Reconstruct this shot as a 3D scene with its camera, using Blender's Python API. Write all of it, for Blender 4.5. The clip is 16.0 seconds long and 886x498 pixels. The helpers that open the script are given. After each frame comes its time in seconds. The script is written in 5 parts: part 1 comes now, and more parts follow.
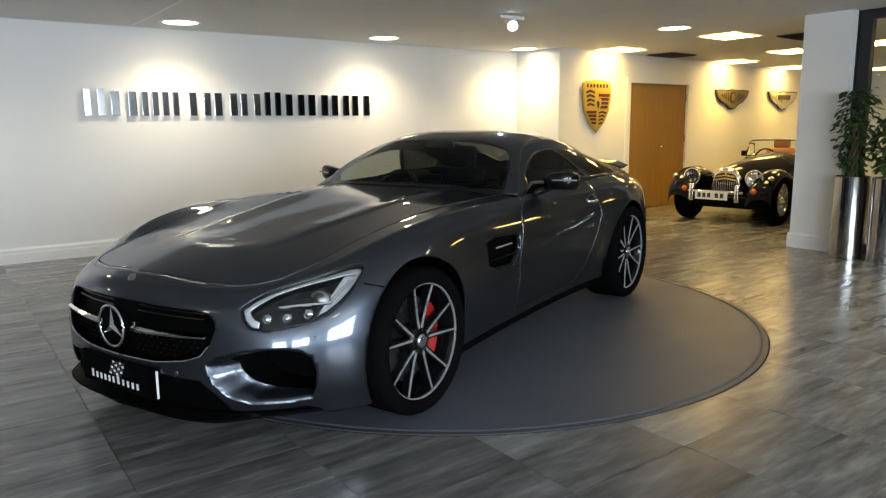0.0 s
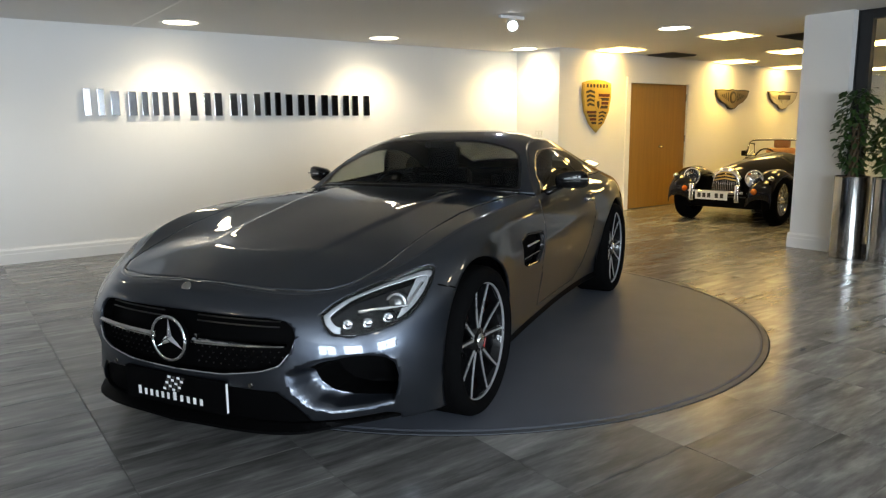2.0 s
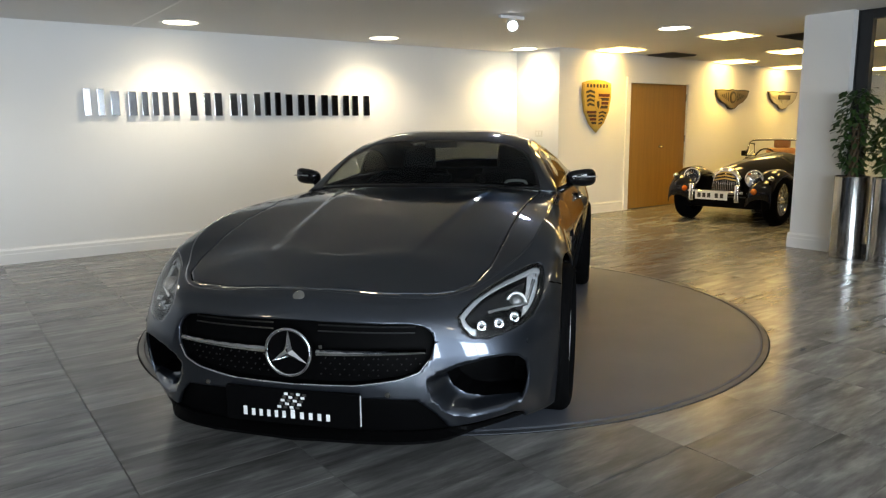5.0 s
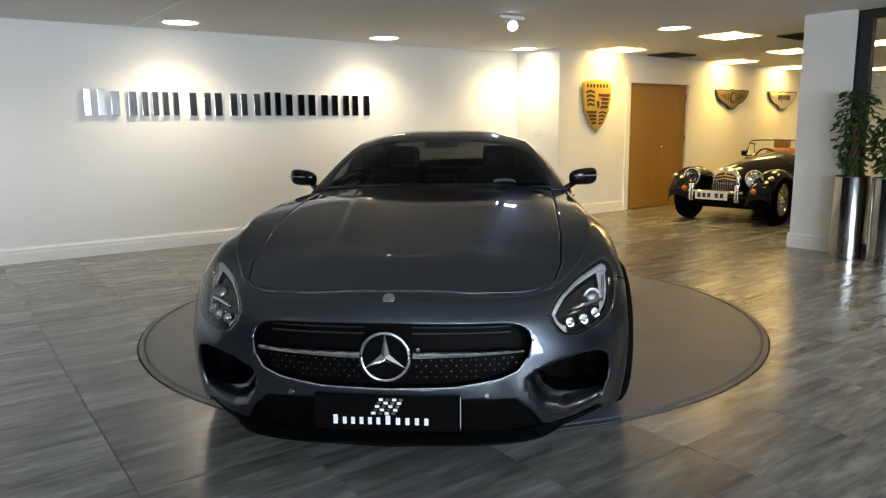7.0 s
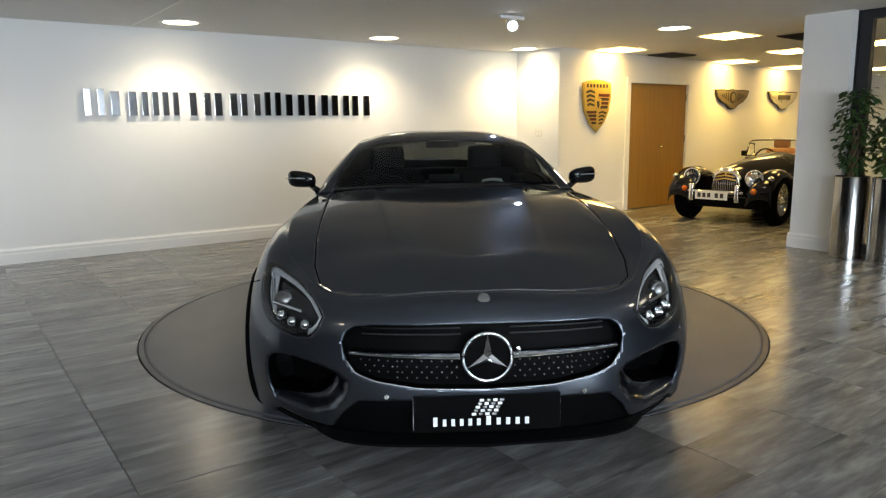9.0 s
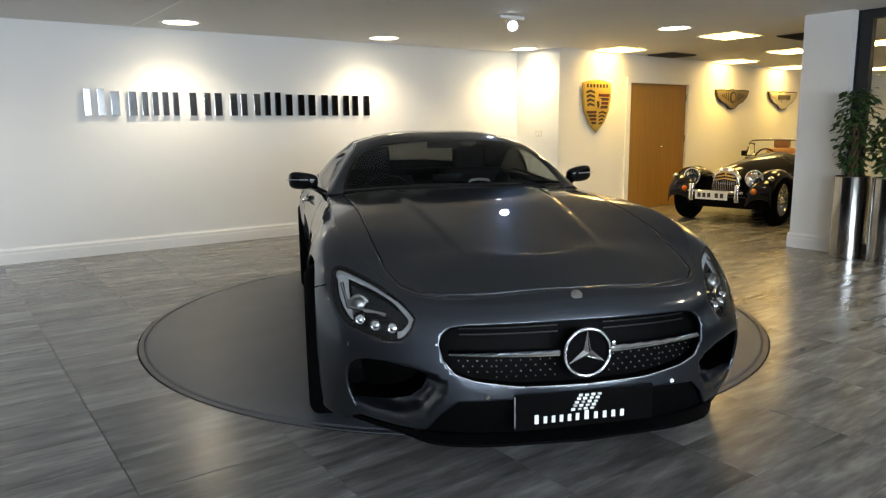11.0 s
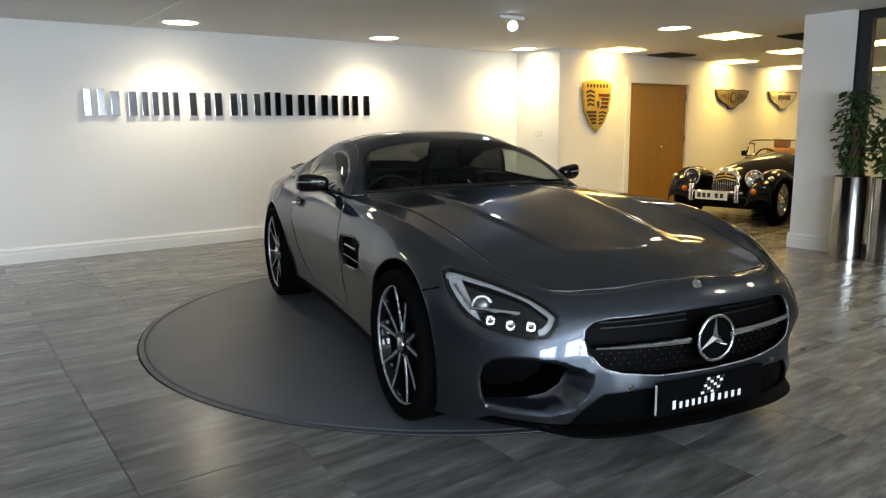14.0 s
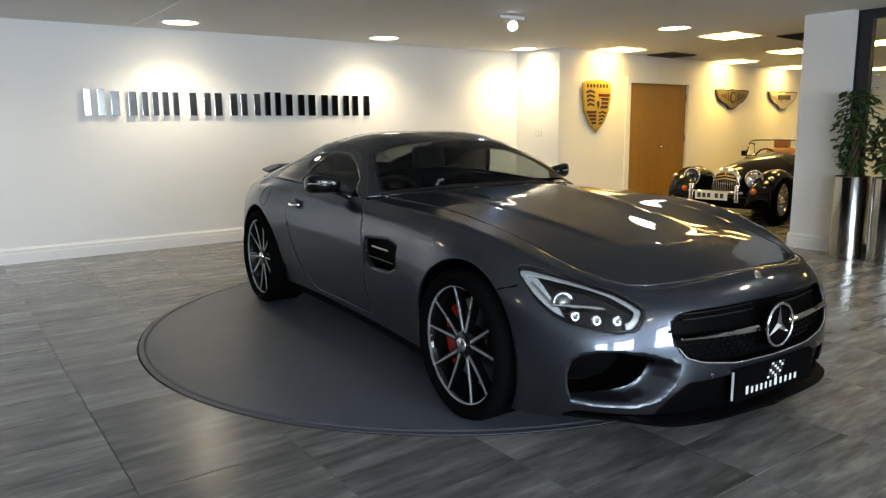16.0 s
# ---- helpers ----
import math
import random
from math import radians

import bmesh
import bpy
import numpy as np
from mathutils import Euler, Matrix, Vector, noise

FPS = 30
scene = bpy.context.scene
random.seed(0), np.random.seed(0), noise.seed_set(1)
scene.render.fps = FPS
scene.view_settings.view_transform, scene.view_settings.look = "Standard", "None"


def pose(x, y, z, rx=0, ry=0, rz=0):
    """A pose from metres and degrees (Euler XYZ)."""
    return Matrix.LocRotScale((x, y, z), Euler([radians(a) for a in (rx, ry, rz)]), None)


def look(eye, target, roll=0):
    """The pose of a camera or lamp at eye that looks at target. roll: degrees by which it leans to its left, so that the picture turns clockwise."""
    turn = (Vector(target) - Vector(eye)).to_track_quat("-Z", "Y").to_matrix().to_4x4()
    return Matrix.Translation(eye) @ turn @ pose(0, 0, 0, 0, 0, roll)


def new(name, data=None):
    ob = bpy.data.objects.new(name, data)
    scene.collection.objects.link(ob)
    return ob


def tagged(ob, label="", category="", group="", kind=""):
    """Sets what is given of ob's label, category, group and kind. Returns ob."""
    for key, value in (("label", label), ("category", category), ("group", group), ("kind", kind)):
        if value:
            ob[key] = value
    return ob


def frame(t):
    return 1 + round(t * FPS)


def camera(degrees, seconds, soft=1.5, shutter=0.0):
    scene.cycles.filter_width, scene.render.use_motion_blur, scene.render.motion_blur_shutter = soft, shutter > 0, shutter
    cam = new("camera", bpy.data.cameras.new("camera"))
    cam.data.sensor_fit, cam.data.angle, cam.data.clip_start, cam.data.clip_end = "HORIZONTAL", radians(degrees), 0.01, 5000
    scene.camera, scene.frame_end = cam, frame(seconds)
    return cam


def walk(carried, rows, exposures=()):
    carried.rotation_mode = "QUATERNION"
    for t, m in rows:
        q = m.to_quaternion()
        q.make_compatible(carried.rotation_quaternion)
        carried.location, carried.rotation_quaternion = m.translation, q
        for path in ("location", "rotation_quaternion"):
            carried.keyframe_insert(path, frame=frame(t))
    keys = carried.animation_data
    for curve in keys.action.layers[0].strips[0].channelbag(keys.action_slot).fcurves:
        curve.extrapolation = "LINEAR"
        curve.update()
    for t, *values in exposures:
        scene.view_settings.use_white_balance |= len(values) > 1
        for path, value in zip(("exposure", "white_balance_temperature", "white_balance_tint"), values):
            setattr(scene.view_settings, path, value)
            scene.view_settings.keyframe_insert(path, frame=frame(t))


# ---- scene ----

# ======== camera: fixed on a stand before the turntable ========
cam = camera(63.87, 16.0, soft=1.25)
EYE = Vector((-2.863, -3.890, 1.2767))
AIM = EYE + Vector((0.57487, 0.80058, -0.16910))
walk(cam, [(0.0, look(EYE, AIM, -0.636)), (16.0, look(EYE, AIM, -0.636))], exposures=[(0.0, 0.18), (16.0, 0.18)])

# ======== world and light ========
CEIL = 2.33            # height of the showroom ceiling
WALL_Y = 4.13          # face of the long sign wall
PIER_Y = 3.26          # face of the wall with the door
CORNER_X = 4.26        # outer corner between the two walls


def ceil_at(x):
    """The ceiling falls slightly towards the far end."""
    return CEIL - 0.0145 * max(0.0, x - 4.4)


world = bpy.data.worlds.new("world")
scene.world = world
world.use_nodes = True
wn = world.node_tree.nodes
sky = wn.new("ShaderNodeTexSky")
sky.sky_type, sky.sun_disc = "NISHITA", False
sky.sun_elevation, sky.sun_rotation = radians(30), radians(200)
world.node_tree.links.new(sky.outputs[0], wn["Background"].inputs[0])
wn["Background"].inputs[1].default_value = 0.10
sun = new("sun", bpy.data.lights.new("sun", "SUN"))
sun.data.energy, sun.data.angle, sun.data.color = 1.0, radians(12), (1.0, 0.97, 0.93)
sun.matrix_world = look((0, 0, 40), (8, 30, 10))

WARM = (1.0, 0.64, 0.08)
SOFTWARM = (1.0, 0.80, 0.50)
NEUTRAL = (1.0, 0.90, 0.74)
# recessed lamps: x, y, watts, colour
DOWNLIGHTS = [(-0.69, 3.55, 66, (1.0, 0.85, 0.60)), (1.69, 3.60, 76, (1.0, 0.82, 0.54)), (3.98, 3.66, 92, (1.0, 0.77, 0.38))]
# the last panel is unseen, added to brighten the room behind the partition
PANELS = [(5.17, 2.98, 78, WARM), (5.09, 1.25, 44, WARM), (7.97, 2.98, 74, WARM), (9.72, 2.98, 74, WARM), (7.3, 1.66, 26, WARM), (7.25, 0.50, 20, WARM), (11.2, 2.2, 28, WARM), (7.3, -1.8, 22, WARM)]
# added fill lamps out of view; only the one at (3.99, 1.22) shows
FILL_AND_ROOM_LIGHTS = [(-5.0, -1.5, 36, NEUTRAL), (-1.5, -5.5, 32, NEUTRAL), (1.6, -3.2, 42, NEUTRAL), (-3.1, 3.55, 44, (1.0, 0.95, 0.88)), (-5.5, 3.55, 24, (1.0, 0.95, 0.88)), (3.99, 1.22, 40, SOFTWARM), (2.9, -2.6, 48, NEUTRAL)]


def spot(x, y, z, watts, colour, size=130, blend=1.0, radius=0.07):
    la = bpy.data.lights.new("lamp", "SPOT")
    la.energy, la.color, la.spot_size, la.spot_blend, la.shadow_soft_size = watts, colour, radians(size), blend, radius
    ob = new("lamp", la)
    ob.matrix_world = look((x, y, z), (x, y + 0.0001, 0))
    return ob


for x, y, w, c in DOWNLIGHTS:
    spot(x, y, ceil_at(x) - 0.03, w, c, 142, 0.75)
for x, y, w, c in PANELS + FILL_AND_ROOM_LIGHTS:
    spot(x, y, ceil_at(x) - 0.03, w, c)
# daylight in the window openings behind the camera
WINS = [(-7.4, -5.5), (-4.8, -2.9), (-1.6, 0.3)]
for x, wdt in [((a + b) / 2, b - a) for a, b in WINS]:
    la = bpy.data.lights.new("daylight", "AREA")
    la.shape, la.size, la.size_y, la.energy, la.color = "RECTANGLE", wdt, 1.5, 236, (0.78, 0.89, 1.0)
    ob = new("daylight", la)
    ob.matrix_world = look((x, -8.14, 1.37), (x, 0, 1.37))


# ======== materials ========
def mat(name, colour, rough=0.5, metal=0.0, coat=0.0, vary=0.12, scale=8.0, bump=0.0, bscale=60.0, stretch=(1, 1, 1),
        colour2=None, coords="Object", emit=0.0, spec=0.5, detail=6.0, rvary=0.1):
    m = bpy.data.materials.new(name)
    m.use_nodes = True
    nt = m.node_tree
    b = nt.nodes["Principled BSDF"]
    b.inputs["Roughness"].default_value, b.inputs["Metallic"].default_value = rough, metal
    b.inputs["Coat Weight"].default_value, b.inputs["Coat Roughness"].default_value = coat, 0.025
    b.inputs["Specular IOR Level"].default_value = spec
    tc, mp, nz, mx = (nt.nodes.new("ShaderNode" + k) for k in ("TexCoord", "Mapping", "TexNoise", "Mix"))
    mp.inputs["Scale"].default_value = stretch
    nt.links.new(tc.outputs[coords], mp.inputs[0])
    nt.links.new(mp.outputs[0], nz.inputs["Vector"])
    nz.inputs["Scale"].default_value, nz.inputs["Detail"].default_value = scale, detail
    mx.data_type = "RGBA"
    c2 = colour2 or tuple(c * (1 - vary) for c in colour)
    mx.inputs["A"].default_value, mx.inputs["B"].default_value = (*colour, 1), (*c2, 1)
    nt.links.new(nz.outputs["Fac"], mx.inputs["Factor"])
    nt.links.new(mx.outputs["Result"], b.inputs["Base Color"])
    if rvary:
        mr = nt.nodes.new("ShaderNodeMapRange")
        mr.inputs["To Min"].default_value, mr.inputs["To Max"].default_value = max(0.0, rough * (1 - rvary)), min(1.0, rough * (1 + rvary))
        nt.links.new(nz.outputs["Fac"], mr.inputs["Value"])
        nt.links.new(mr.outputs["Result"], b.inputs["Roughness"])
    if bump:
        n2, bp = nt.nodes.new("ShaderNodeTexNoise"), nt.nodes.new("ShaderNodeBump")
        nt.links.new(mp.outputs[0], n2.inputs["Vector"])
        n2.inputs["Scale"].default_value, n2.inputs["Detail"].default_value = bscale, 4.0
        bp.inputs["Strength"].default_value, bp.inputs["Distance"].default_value = bump, 0.002
        nt.links.new(n2.outputs["Fac"], bp.inputs["Height"])
        nt.links.new(bp.outputs[0], b.inputs["Normal"])
    if emit:
        b.inputs["Emission Color"].default_value, b.inputs["Emission Strength"].default_value = (*colour, 1), emit
    return m


def glass(name, tint, rough=0.0, base=0.04):
    """Thin clear or tinted pane: see-through, with a mirror gloss that grows at a slant."""
    m = bpy.data.materials.new(name)
    m.use_nodes = True
    nt = m.node_tree
    out = nt.nodes["Material Output"]
    tr, gl, lw, pw, ma, mx = (nt.nodes.new("ShaderNode" + k) for k in ("BsdfTransparent", "BsdfGlossy", "LayerWeight", "Math", "Math", "MixShader"))
    tr.inputs[0].default_value = (*tint, 1)
    gl.inputs["Roughness"].default_value = rough
    pw.operation, ma.operation = "POWER", "MULTIPLY_ADD"
    pw.inputs[1].default_value, ma.inputs[1].default_value, ma.inputs[2].default_value = 5.0, 0.9, base
    nt.links.new(lw.outputs["Facing"], pw.inputs[0])
    nt.links.new(pw.outputs[0], ma.inputs[0])
    nt.links.new(ma.outputs[0], mx.inputs[0])
    nt.links.new(tr.outputs[0], mx.inputs[1])
    nt.links.new(gl.outputs[0], mx.inputs[2])
    nt.links.new(mx.outputs[0], out.inputs[0])
    return m


M_WALL = mat("wall paint", (0.80, 0.80, 0.79), 0.6, bump=0.15, bscale=220, vary=0.03, scale=2)
# for walls out of view, darkened to lower fill light and reflections
M_WALLDARK = mat("dark unseen wall", (0.11, 0.11, 0.115), 0.6, bump=0.15, bscale=220, vary=0.06, scale=2)
M_CEIL = mat("ceiling paint", (0.74, 0.74, 0.73), 0.8, bump=0.1, bscale=150, vary=0.04, scale=1.5)
M_TRIM = mat("white gloss trim", (0.80, 0.80, 0.79), 0.3, vary=0.03)
M_DISC = mat("turntable vinyl", (0.088, 0.098, 0.121), 0.46, vary=0.16, scale=3.0, bump=0.15, bscale=300)
M_RUBBER = mat("black rubber", (0.0035, 0.0035, 0.0037), 0.85, bump=0.2, bscale=200, spec=0.02)
M_EDGE = mat("turntable edging", (0.070, 0.077, 0.090), 0.45, vary=0.25, scale=9)
M_OAK = mat("oak veneer", (0.36, 0.195, 0.045), 0.36, vary=0.3, scale=3.0, stretch=(9, 9, 0.6), bump=0.1, bscale=20)
M_STEEL = mat("brushed steel", (0.56, 0.55, 0.53), 0.11, 1.0, vary=0.40, scale=3.0, stretch=(12, 12, 0.15))
M_CHROME = mat("chrome", (0.85, 0.85, 0.86), 0.07, 1.0, vary=0.03)
M_BLACK = mat("satin black plastic", (0.002, 0.002, 0.0022), 0.5, vary=0.2, spec=0.03)
M_GLOSSBLACK = mat("gloss black", (0.004, 0.004, 0.0044), 0.08, spec=0.4)
M_PAINT = mat("graphite metallic paint", (0.074, 0.086, 0.109), 0.30, 0.95, coat=1.0, vary=0.30, scale=900.0, detail=2.0, rvary=0.15)
M_PAINT.node_tree.nodes["Principled BSDF"].inputs["Coat Roughness"].default_value = 0.010
M_PAINT.node_tree.nodes["Principled BSDF"].inputs["Coat IOR"].default_value = 1.55
M_PAINT.node_tree.nodes["Principled BSDF"].inputs["Specular Tint"].default_value = (0.28, 0.30, 0.34, 1)
M_GLASS = glass("clear glass", (0.93, 0.95, 0.95))
M_TINT = glass("tinted car glass", (0.62, 0.66, 0.64), base=0.030)
M_QUARTER = glass("black quarter glass", (0.05, 0.052, 0.052), base=0.04)
M_PRIVACY = glass("dark rear glass", (0.17, 0.18, 0.18), base=0.035)
M_LAMPON = mat("lit lamp", (1.0, 0.86, 0.62), 0.5, emit=15.0)
M_LAMPWARM = mat("lit warm panel", (1.0, 0.66, 0.22), 0.5, emit=18.0)
M_LAMPWHITE = mat("lit white lamp", (0.92, 0.95, 1.0), 0.5, emit=22.0)


# ======== small builders ========
def mesh_ob(name, bm, material, parent=None, label="", smooth=False):
    me = bpy.data.meshes.new(name)
    bm.normal_update()
    bm.to_mesh(me)
    bm.free()
    me.materials.append(material)
    if smooth:
        me.shade_smooth()
    ob = new(name, me)
    if parent:
        ob.parent = parent
    if label:
        tagged(ob, label)
    return ob


def part(name, bm, material, parent, label="", smooth=False):
    return mesh_ob(name, bm, material, parent, label, smooth)


def box(bm, lo, hi, bevel=0.0, m=None):
    r = bmesh.ops.create_cube(bm, size=1.0)
    vs = r["verts"]
    for v in vs:
        v.co = Vector([lo[k] + (v.co[k] + 0.5) * (hi[k] - lo[k]) for k in range(3)])
    if bevel:
        es = list({e for v in vs for e in v.link_edges})
        rb = bmesh.ops.bevel(bm, geom=es, offset=bevel, segments=2, affect="EDGES", profile=0.7)
        vs = list({v for f in rb["faces"] for v in f.verts} | {v for v in vs if v.is_valid})
    if m is not None:
        bmesh.ops.transform(bm, matrix=m, verts=[v for v in vs if v.is_valid])
    return bm


def boxed(lo, hi, bevel=0.0, m=None):
    return box(bmesh.new(), lo, hi, bevel, m)


def lathe(profile, n=32, axis="Z", bm=None, m=None):
    """A turned body from (radius, height) pairs."""
    bm = bm or bmesh.new()
    rings = []
    for r, h in profile:
        ring = []
        for k in range(n):
            a = 2 * math.pi * k / n
            p = Vector((r * math.cos(a), r * math.sin(a), h))
            if axis == "Y":
                p = Vector((p.x, p.z, p.y))
            ring.append(bm.verts.new(m @ p if m is not None else p))
        rings.append(ring)
    for a, b in zip(rings, rings[1:]):
        for k in range(n):
            bm.faces.new((a[k], a[(k + 1) % n], b[(k + 1) % n], b[k]))
    return bm


def slab(points, z0, z1, bm=None, m=None, bevel=0.0):
    """A flat outline in x, y raised from z0 to z1."""
    bm = bm or bmesh.new()
    lo = [bm.verts.new((x, y, z0)) for x, y in points]
    hi = [bm.verts.new((x, y, z1)) for x, y in points]
    n = len(points)
    made = [bm.faces.new(lo[::-1]), bm.faces.new(hi)]
    for k in range(n):
        made.append(bm.faces.new((lo[k], lo[(k + 1) % n], hi[(k + 1) % n], hi[k])))
    vs = lo + hi
    if bevel:
        rb = bmesh.ops.bevel(bm, geom=list(made[1].edges), offset=bevel, segments=2, affect="EDGES", profile=0.6)
        vs = list({v for f in rb["faces"] for v in f.verts} | {v for v in vs if v.is_valid})
    if m is not None:
        bmesh.ops.transform(bm, matrix=m, verts=[v for v in vs if v.is_valid])
    return bm


def tube(points, r, n=8, bm=None, closed=False):
    bm = bm or bmesh.new()
    pts = [Vector(p) for p in points]
    rings = []
    for i, p in enumerate(pts):
        a = pts[i - 1] if (i or closed) else p
        b = pts[(i + 1) % len(pts)] if (i < len(pts) - 1 or closed) else p
        q = (b - a).to_track_quat("Z", "Y")
        rr = r(i / (len(pts) - 1)) if callable(r) else r
        rings.append([bm.verts.new(p + q @ Vector((rr * math.cos(2 * math.pi * k / n), rr * math.sin(2 * math.pi * k / n), 0))) for k in range(n)])
    pairs = list(zip(rings, rings[1:])) + ([(rings[-1], rings[0])] if closed else [])
    for a, b in pairs:
        for k in range(n):
            bm.faces.new((a[k], a[(k + 1) % n], b[(k + 1) % n], b[k]))
    if not closed:
        bm.faces.new(rings[0][::-1])
        bm.faces.new(rings[-1])
    return bm


def wall_box(name, lo, hi, material=None):
    return tagged(mesh_ob(name, boxed(lo, hi), material or M_WALL), kind="structure")


# ======== the showroom shell ========
FLOOR_LO, FLOOR_HI = (-8.0, -8.2), (13.5, 4.6)
tagged(mesh_ob("floor", boxed((FLOOR_LO[0], FLOOR_LO[1], -0.12), (FLOOR_HI[0], FLOOR_HI[1], -0.0022)),
               mat("floor grout", (0.105, 0.103, 0.098), 0.7, vary=0.4, scale=5)), "dark grout bed under the grey stone-look floor tiles", kind="structure")
wall_box("wall_north", (-8.0, WALL_Y, 0), (CORNER_X, WALL_Y + 0.3, 2.6))
wall_box("wall_pier", (CORNER_X, PIER_Y, 0), (5.70, WALL_Y + 0.3, 2.6))
wall_box("wall_door_side", (7.15, PIER_Y, 0), (13.3, PIER_Y + 0.3, 2.6))
wall_box("wall_door_head", (5.70, PIER_Y, 1.93), (7.15, PIER_Y + 0.3, 2.6))
wall_box("wall_east", (13.0, -8.2, 0), (13.3, PIER_Y, 2.6))
# unseen west wall, dark so that the car's flank mirrors less brightness
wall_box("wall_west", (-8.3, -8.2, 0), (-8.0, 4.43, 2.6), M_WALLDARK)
# south wall with three windows, out of view and kept dark as the west wall
xs = [-8.0] + [v for w in WINS for v in w] + [13.0]
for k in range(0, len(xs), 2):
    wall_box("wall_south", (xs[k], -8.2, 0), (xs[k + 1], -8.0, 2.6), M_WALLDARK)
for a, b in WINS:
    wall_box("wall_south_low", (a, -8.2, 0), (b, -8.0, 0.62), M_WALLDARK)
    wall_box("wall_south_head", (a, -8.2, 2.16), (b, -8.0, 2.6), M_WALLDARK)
    win = tagged(new("window_1"), "white framed shop window with four panes", kind="structure")
    for lo, hi in (((a, -8.12, 0.62), (b, -8.06, 0.68)), ((a, -8.12, 2.10), (b, -8.06, 2.16)), ((a, -8.12, 0.68), (a + 0.06, -8.06, 2.10)),
                   ((b - 0.06, -8.12, 0.68), (b, -8.06, 2.10)), (((a + b) / 2 - 0.04, -8.12, 0.68), ((a + b) / 2 + 0.04, -8.06, 2.10)),
                   ((a + 0.06, -8.115, 1.36), (b - 0.06, -8.065, 1.43))):
        part("frame", boxed(lo, hi), M_TRIM, win)
    part("pane", boxed((a + 0.06, -8.095, 0.68), (b - 0.06, -8.088, 2.10)), M_GLASS, win).visible_shadow = False
bm = bmesh.new()
for x0, x1 in ((-8.3, 4.4), (4.4, 13.3)):
    lo = [bm.verts.new((x, y, ceil_at(x))) for x, y in ((x0, -8.2), (x1, -8.2), (x1, 4.43), (x0, 4.43))]
    hi = [bm.verts.new((v.co.x, v.co.y, 2.7)) for v in lo]
    bm.faces.new(lo[::-1])
    bm.faces.new(hi)
    for k in range(4):
        bm.faces.new((lo[k], lo[(k + 1) % 4], hi[(k + 1) % 4], hi[k]))
tagged(mesh_ob("ceiling", bm, M_CEIL), kind="structure")


def skirting(x0, y0, x1, y1, h=0.155, d=0.018):
    """A stepped white skirting board along a line, its face to the right of the line's way."""
    length = math.hypot(x1 - x0, y1 - y0)
    prof = [(0, 0), (d, 0), (d, h * 0.62), (d * 0.85, h * 0.68), (d * 0.85, h * 0.86), (d * 0.4, h * 0.95), (d * 0.3, h), (0, h)]
    bm = bmesh.new()
    ends = [[bm.verts.new((s, -p, z)) for p, z in prof] for s in (0, length)]
    n = len(prof)
    bm.faces.new(ends[0])
    bm.faces.new(ends[1][::-1])
    for k in range(n):
        bm.faces.new((ends[0][k], ends[1][k], ends[1][(k + 1) % n], ends[0][(k + 1) % n]))
    ob = tagged(mesh_ob("baseboard", bm, M_TRIM), "white painted stepped skirting board", kind="structure")
    ob.matrix_world = Matrix.Translation((x0, y0, 0)) @ Matrix.Rotation(math.atan2(y1 - y0, x1 - x0), 4, "Z")
    return ob


skirting(-8.0, WALL_Y, CORNER_X, WALL_Y)
skirting(CORNER_X, WALL_Y, CORNER_X, PIER_Y - 0.018)
skirting(CORNER_X, PIER_Y, 5.63, PIER_Y)
skirting(7.22, PIER_Y, 13.0, PIER_Y)

# white pillar at the end of the glazed partition
COL = (4.38, 4.80, -0.50, -0.03)
wall_box("pillar", (COL[0], COL[2], 0), (COL[1], COL[3], 2.4))
skirting(COL[0], COL[3] + 0.018, COL[0], COL[2])
skirting(COL[0], COL[2], COL[1], COL[2])
skirting(COL[1], COL[3], COL[0], COL[3])

# turntable: dark edging ring let into the floor, round platform
RING_R, DISC_R, DISC_TOP = 2.030, 1.988, 0.004
tagged(mesh_ob("turntable_rim", lathe([(DISC_R + 0.004, -0.008), (DISC_R + 0.004, 0.003), (RING_R - 0.009, 0.003), (RING_R - 0.009, -0.008)], 160),
               M_EDGE), "dark rubber edging ring round the car turntable", "turntable edging", kind="structure")
tagged(mesh_ob("turntable_gap", lathe([(RING_R - 0.009, -0.0016), (RING_R + 0.001, -0.0016), (RING_R + 0.001, -0.008)], 160), M_RUBBER), "dark gap between turntable edging and tiles", "floor gap", kind="structure")
turntable = tagged(new("turntable"), "round grey car turntable flush with the tiled floor", "turntable")
part("platform", lathe([(0.0005, DISC_TOP), (DISC_R - 0.01, DISC_TOP), (DISC_R - 0.004, DISC_TOP - 0.002), (DISC_R, -0.004), (DISC_R, -0.007), (0.0005, -0.007)], 160), M_DISC, turntable, smooth=False)
part("edge_band", lathe([(DISC_R - .016, DISC_TOP + .0004), (DISC_R - .0155, DISC_TOP + .0012), (DISC_R - .0115, DISC_TOP + .0012), (DISC_R - .011, DISC_TOP + .0004)], 160), M_EDGE, turntable, "dark seam near the platform edge")

# ======== the sports coupe: smooth surfaces cut into panels ========
# car space: x forward, y to the car's left, z up, origin over the turntable's centre
CAR_SIDE = -0.0546
AXLE_F, AXLE_R = 1.551, -1.079


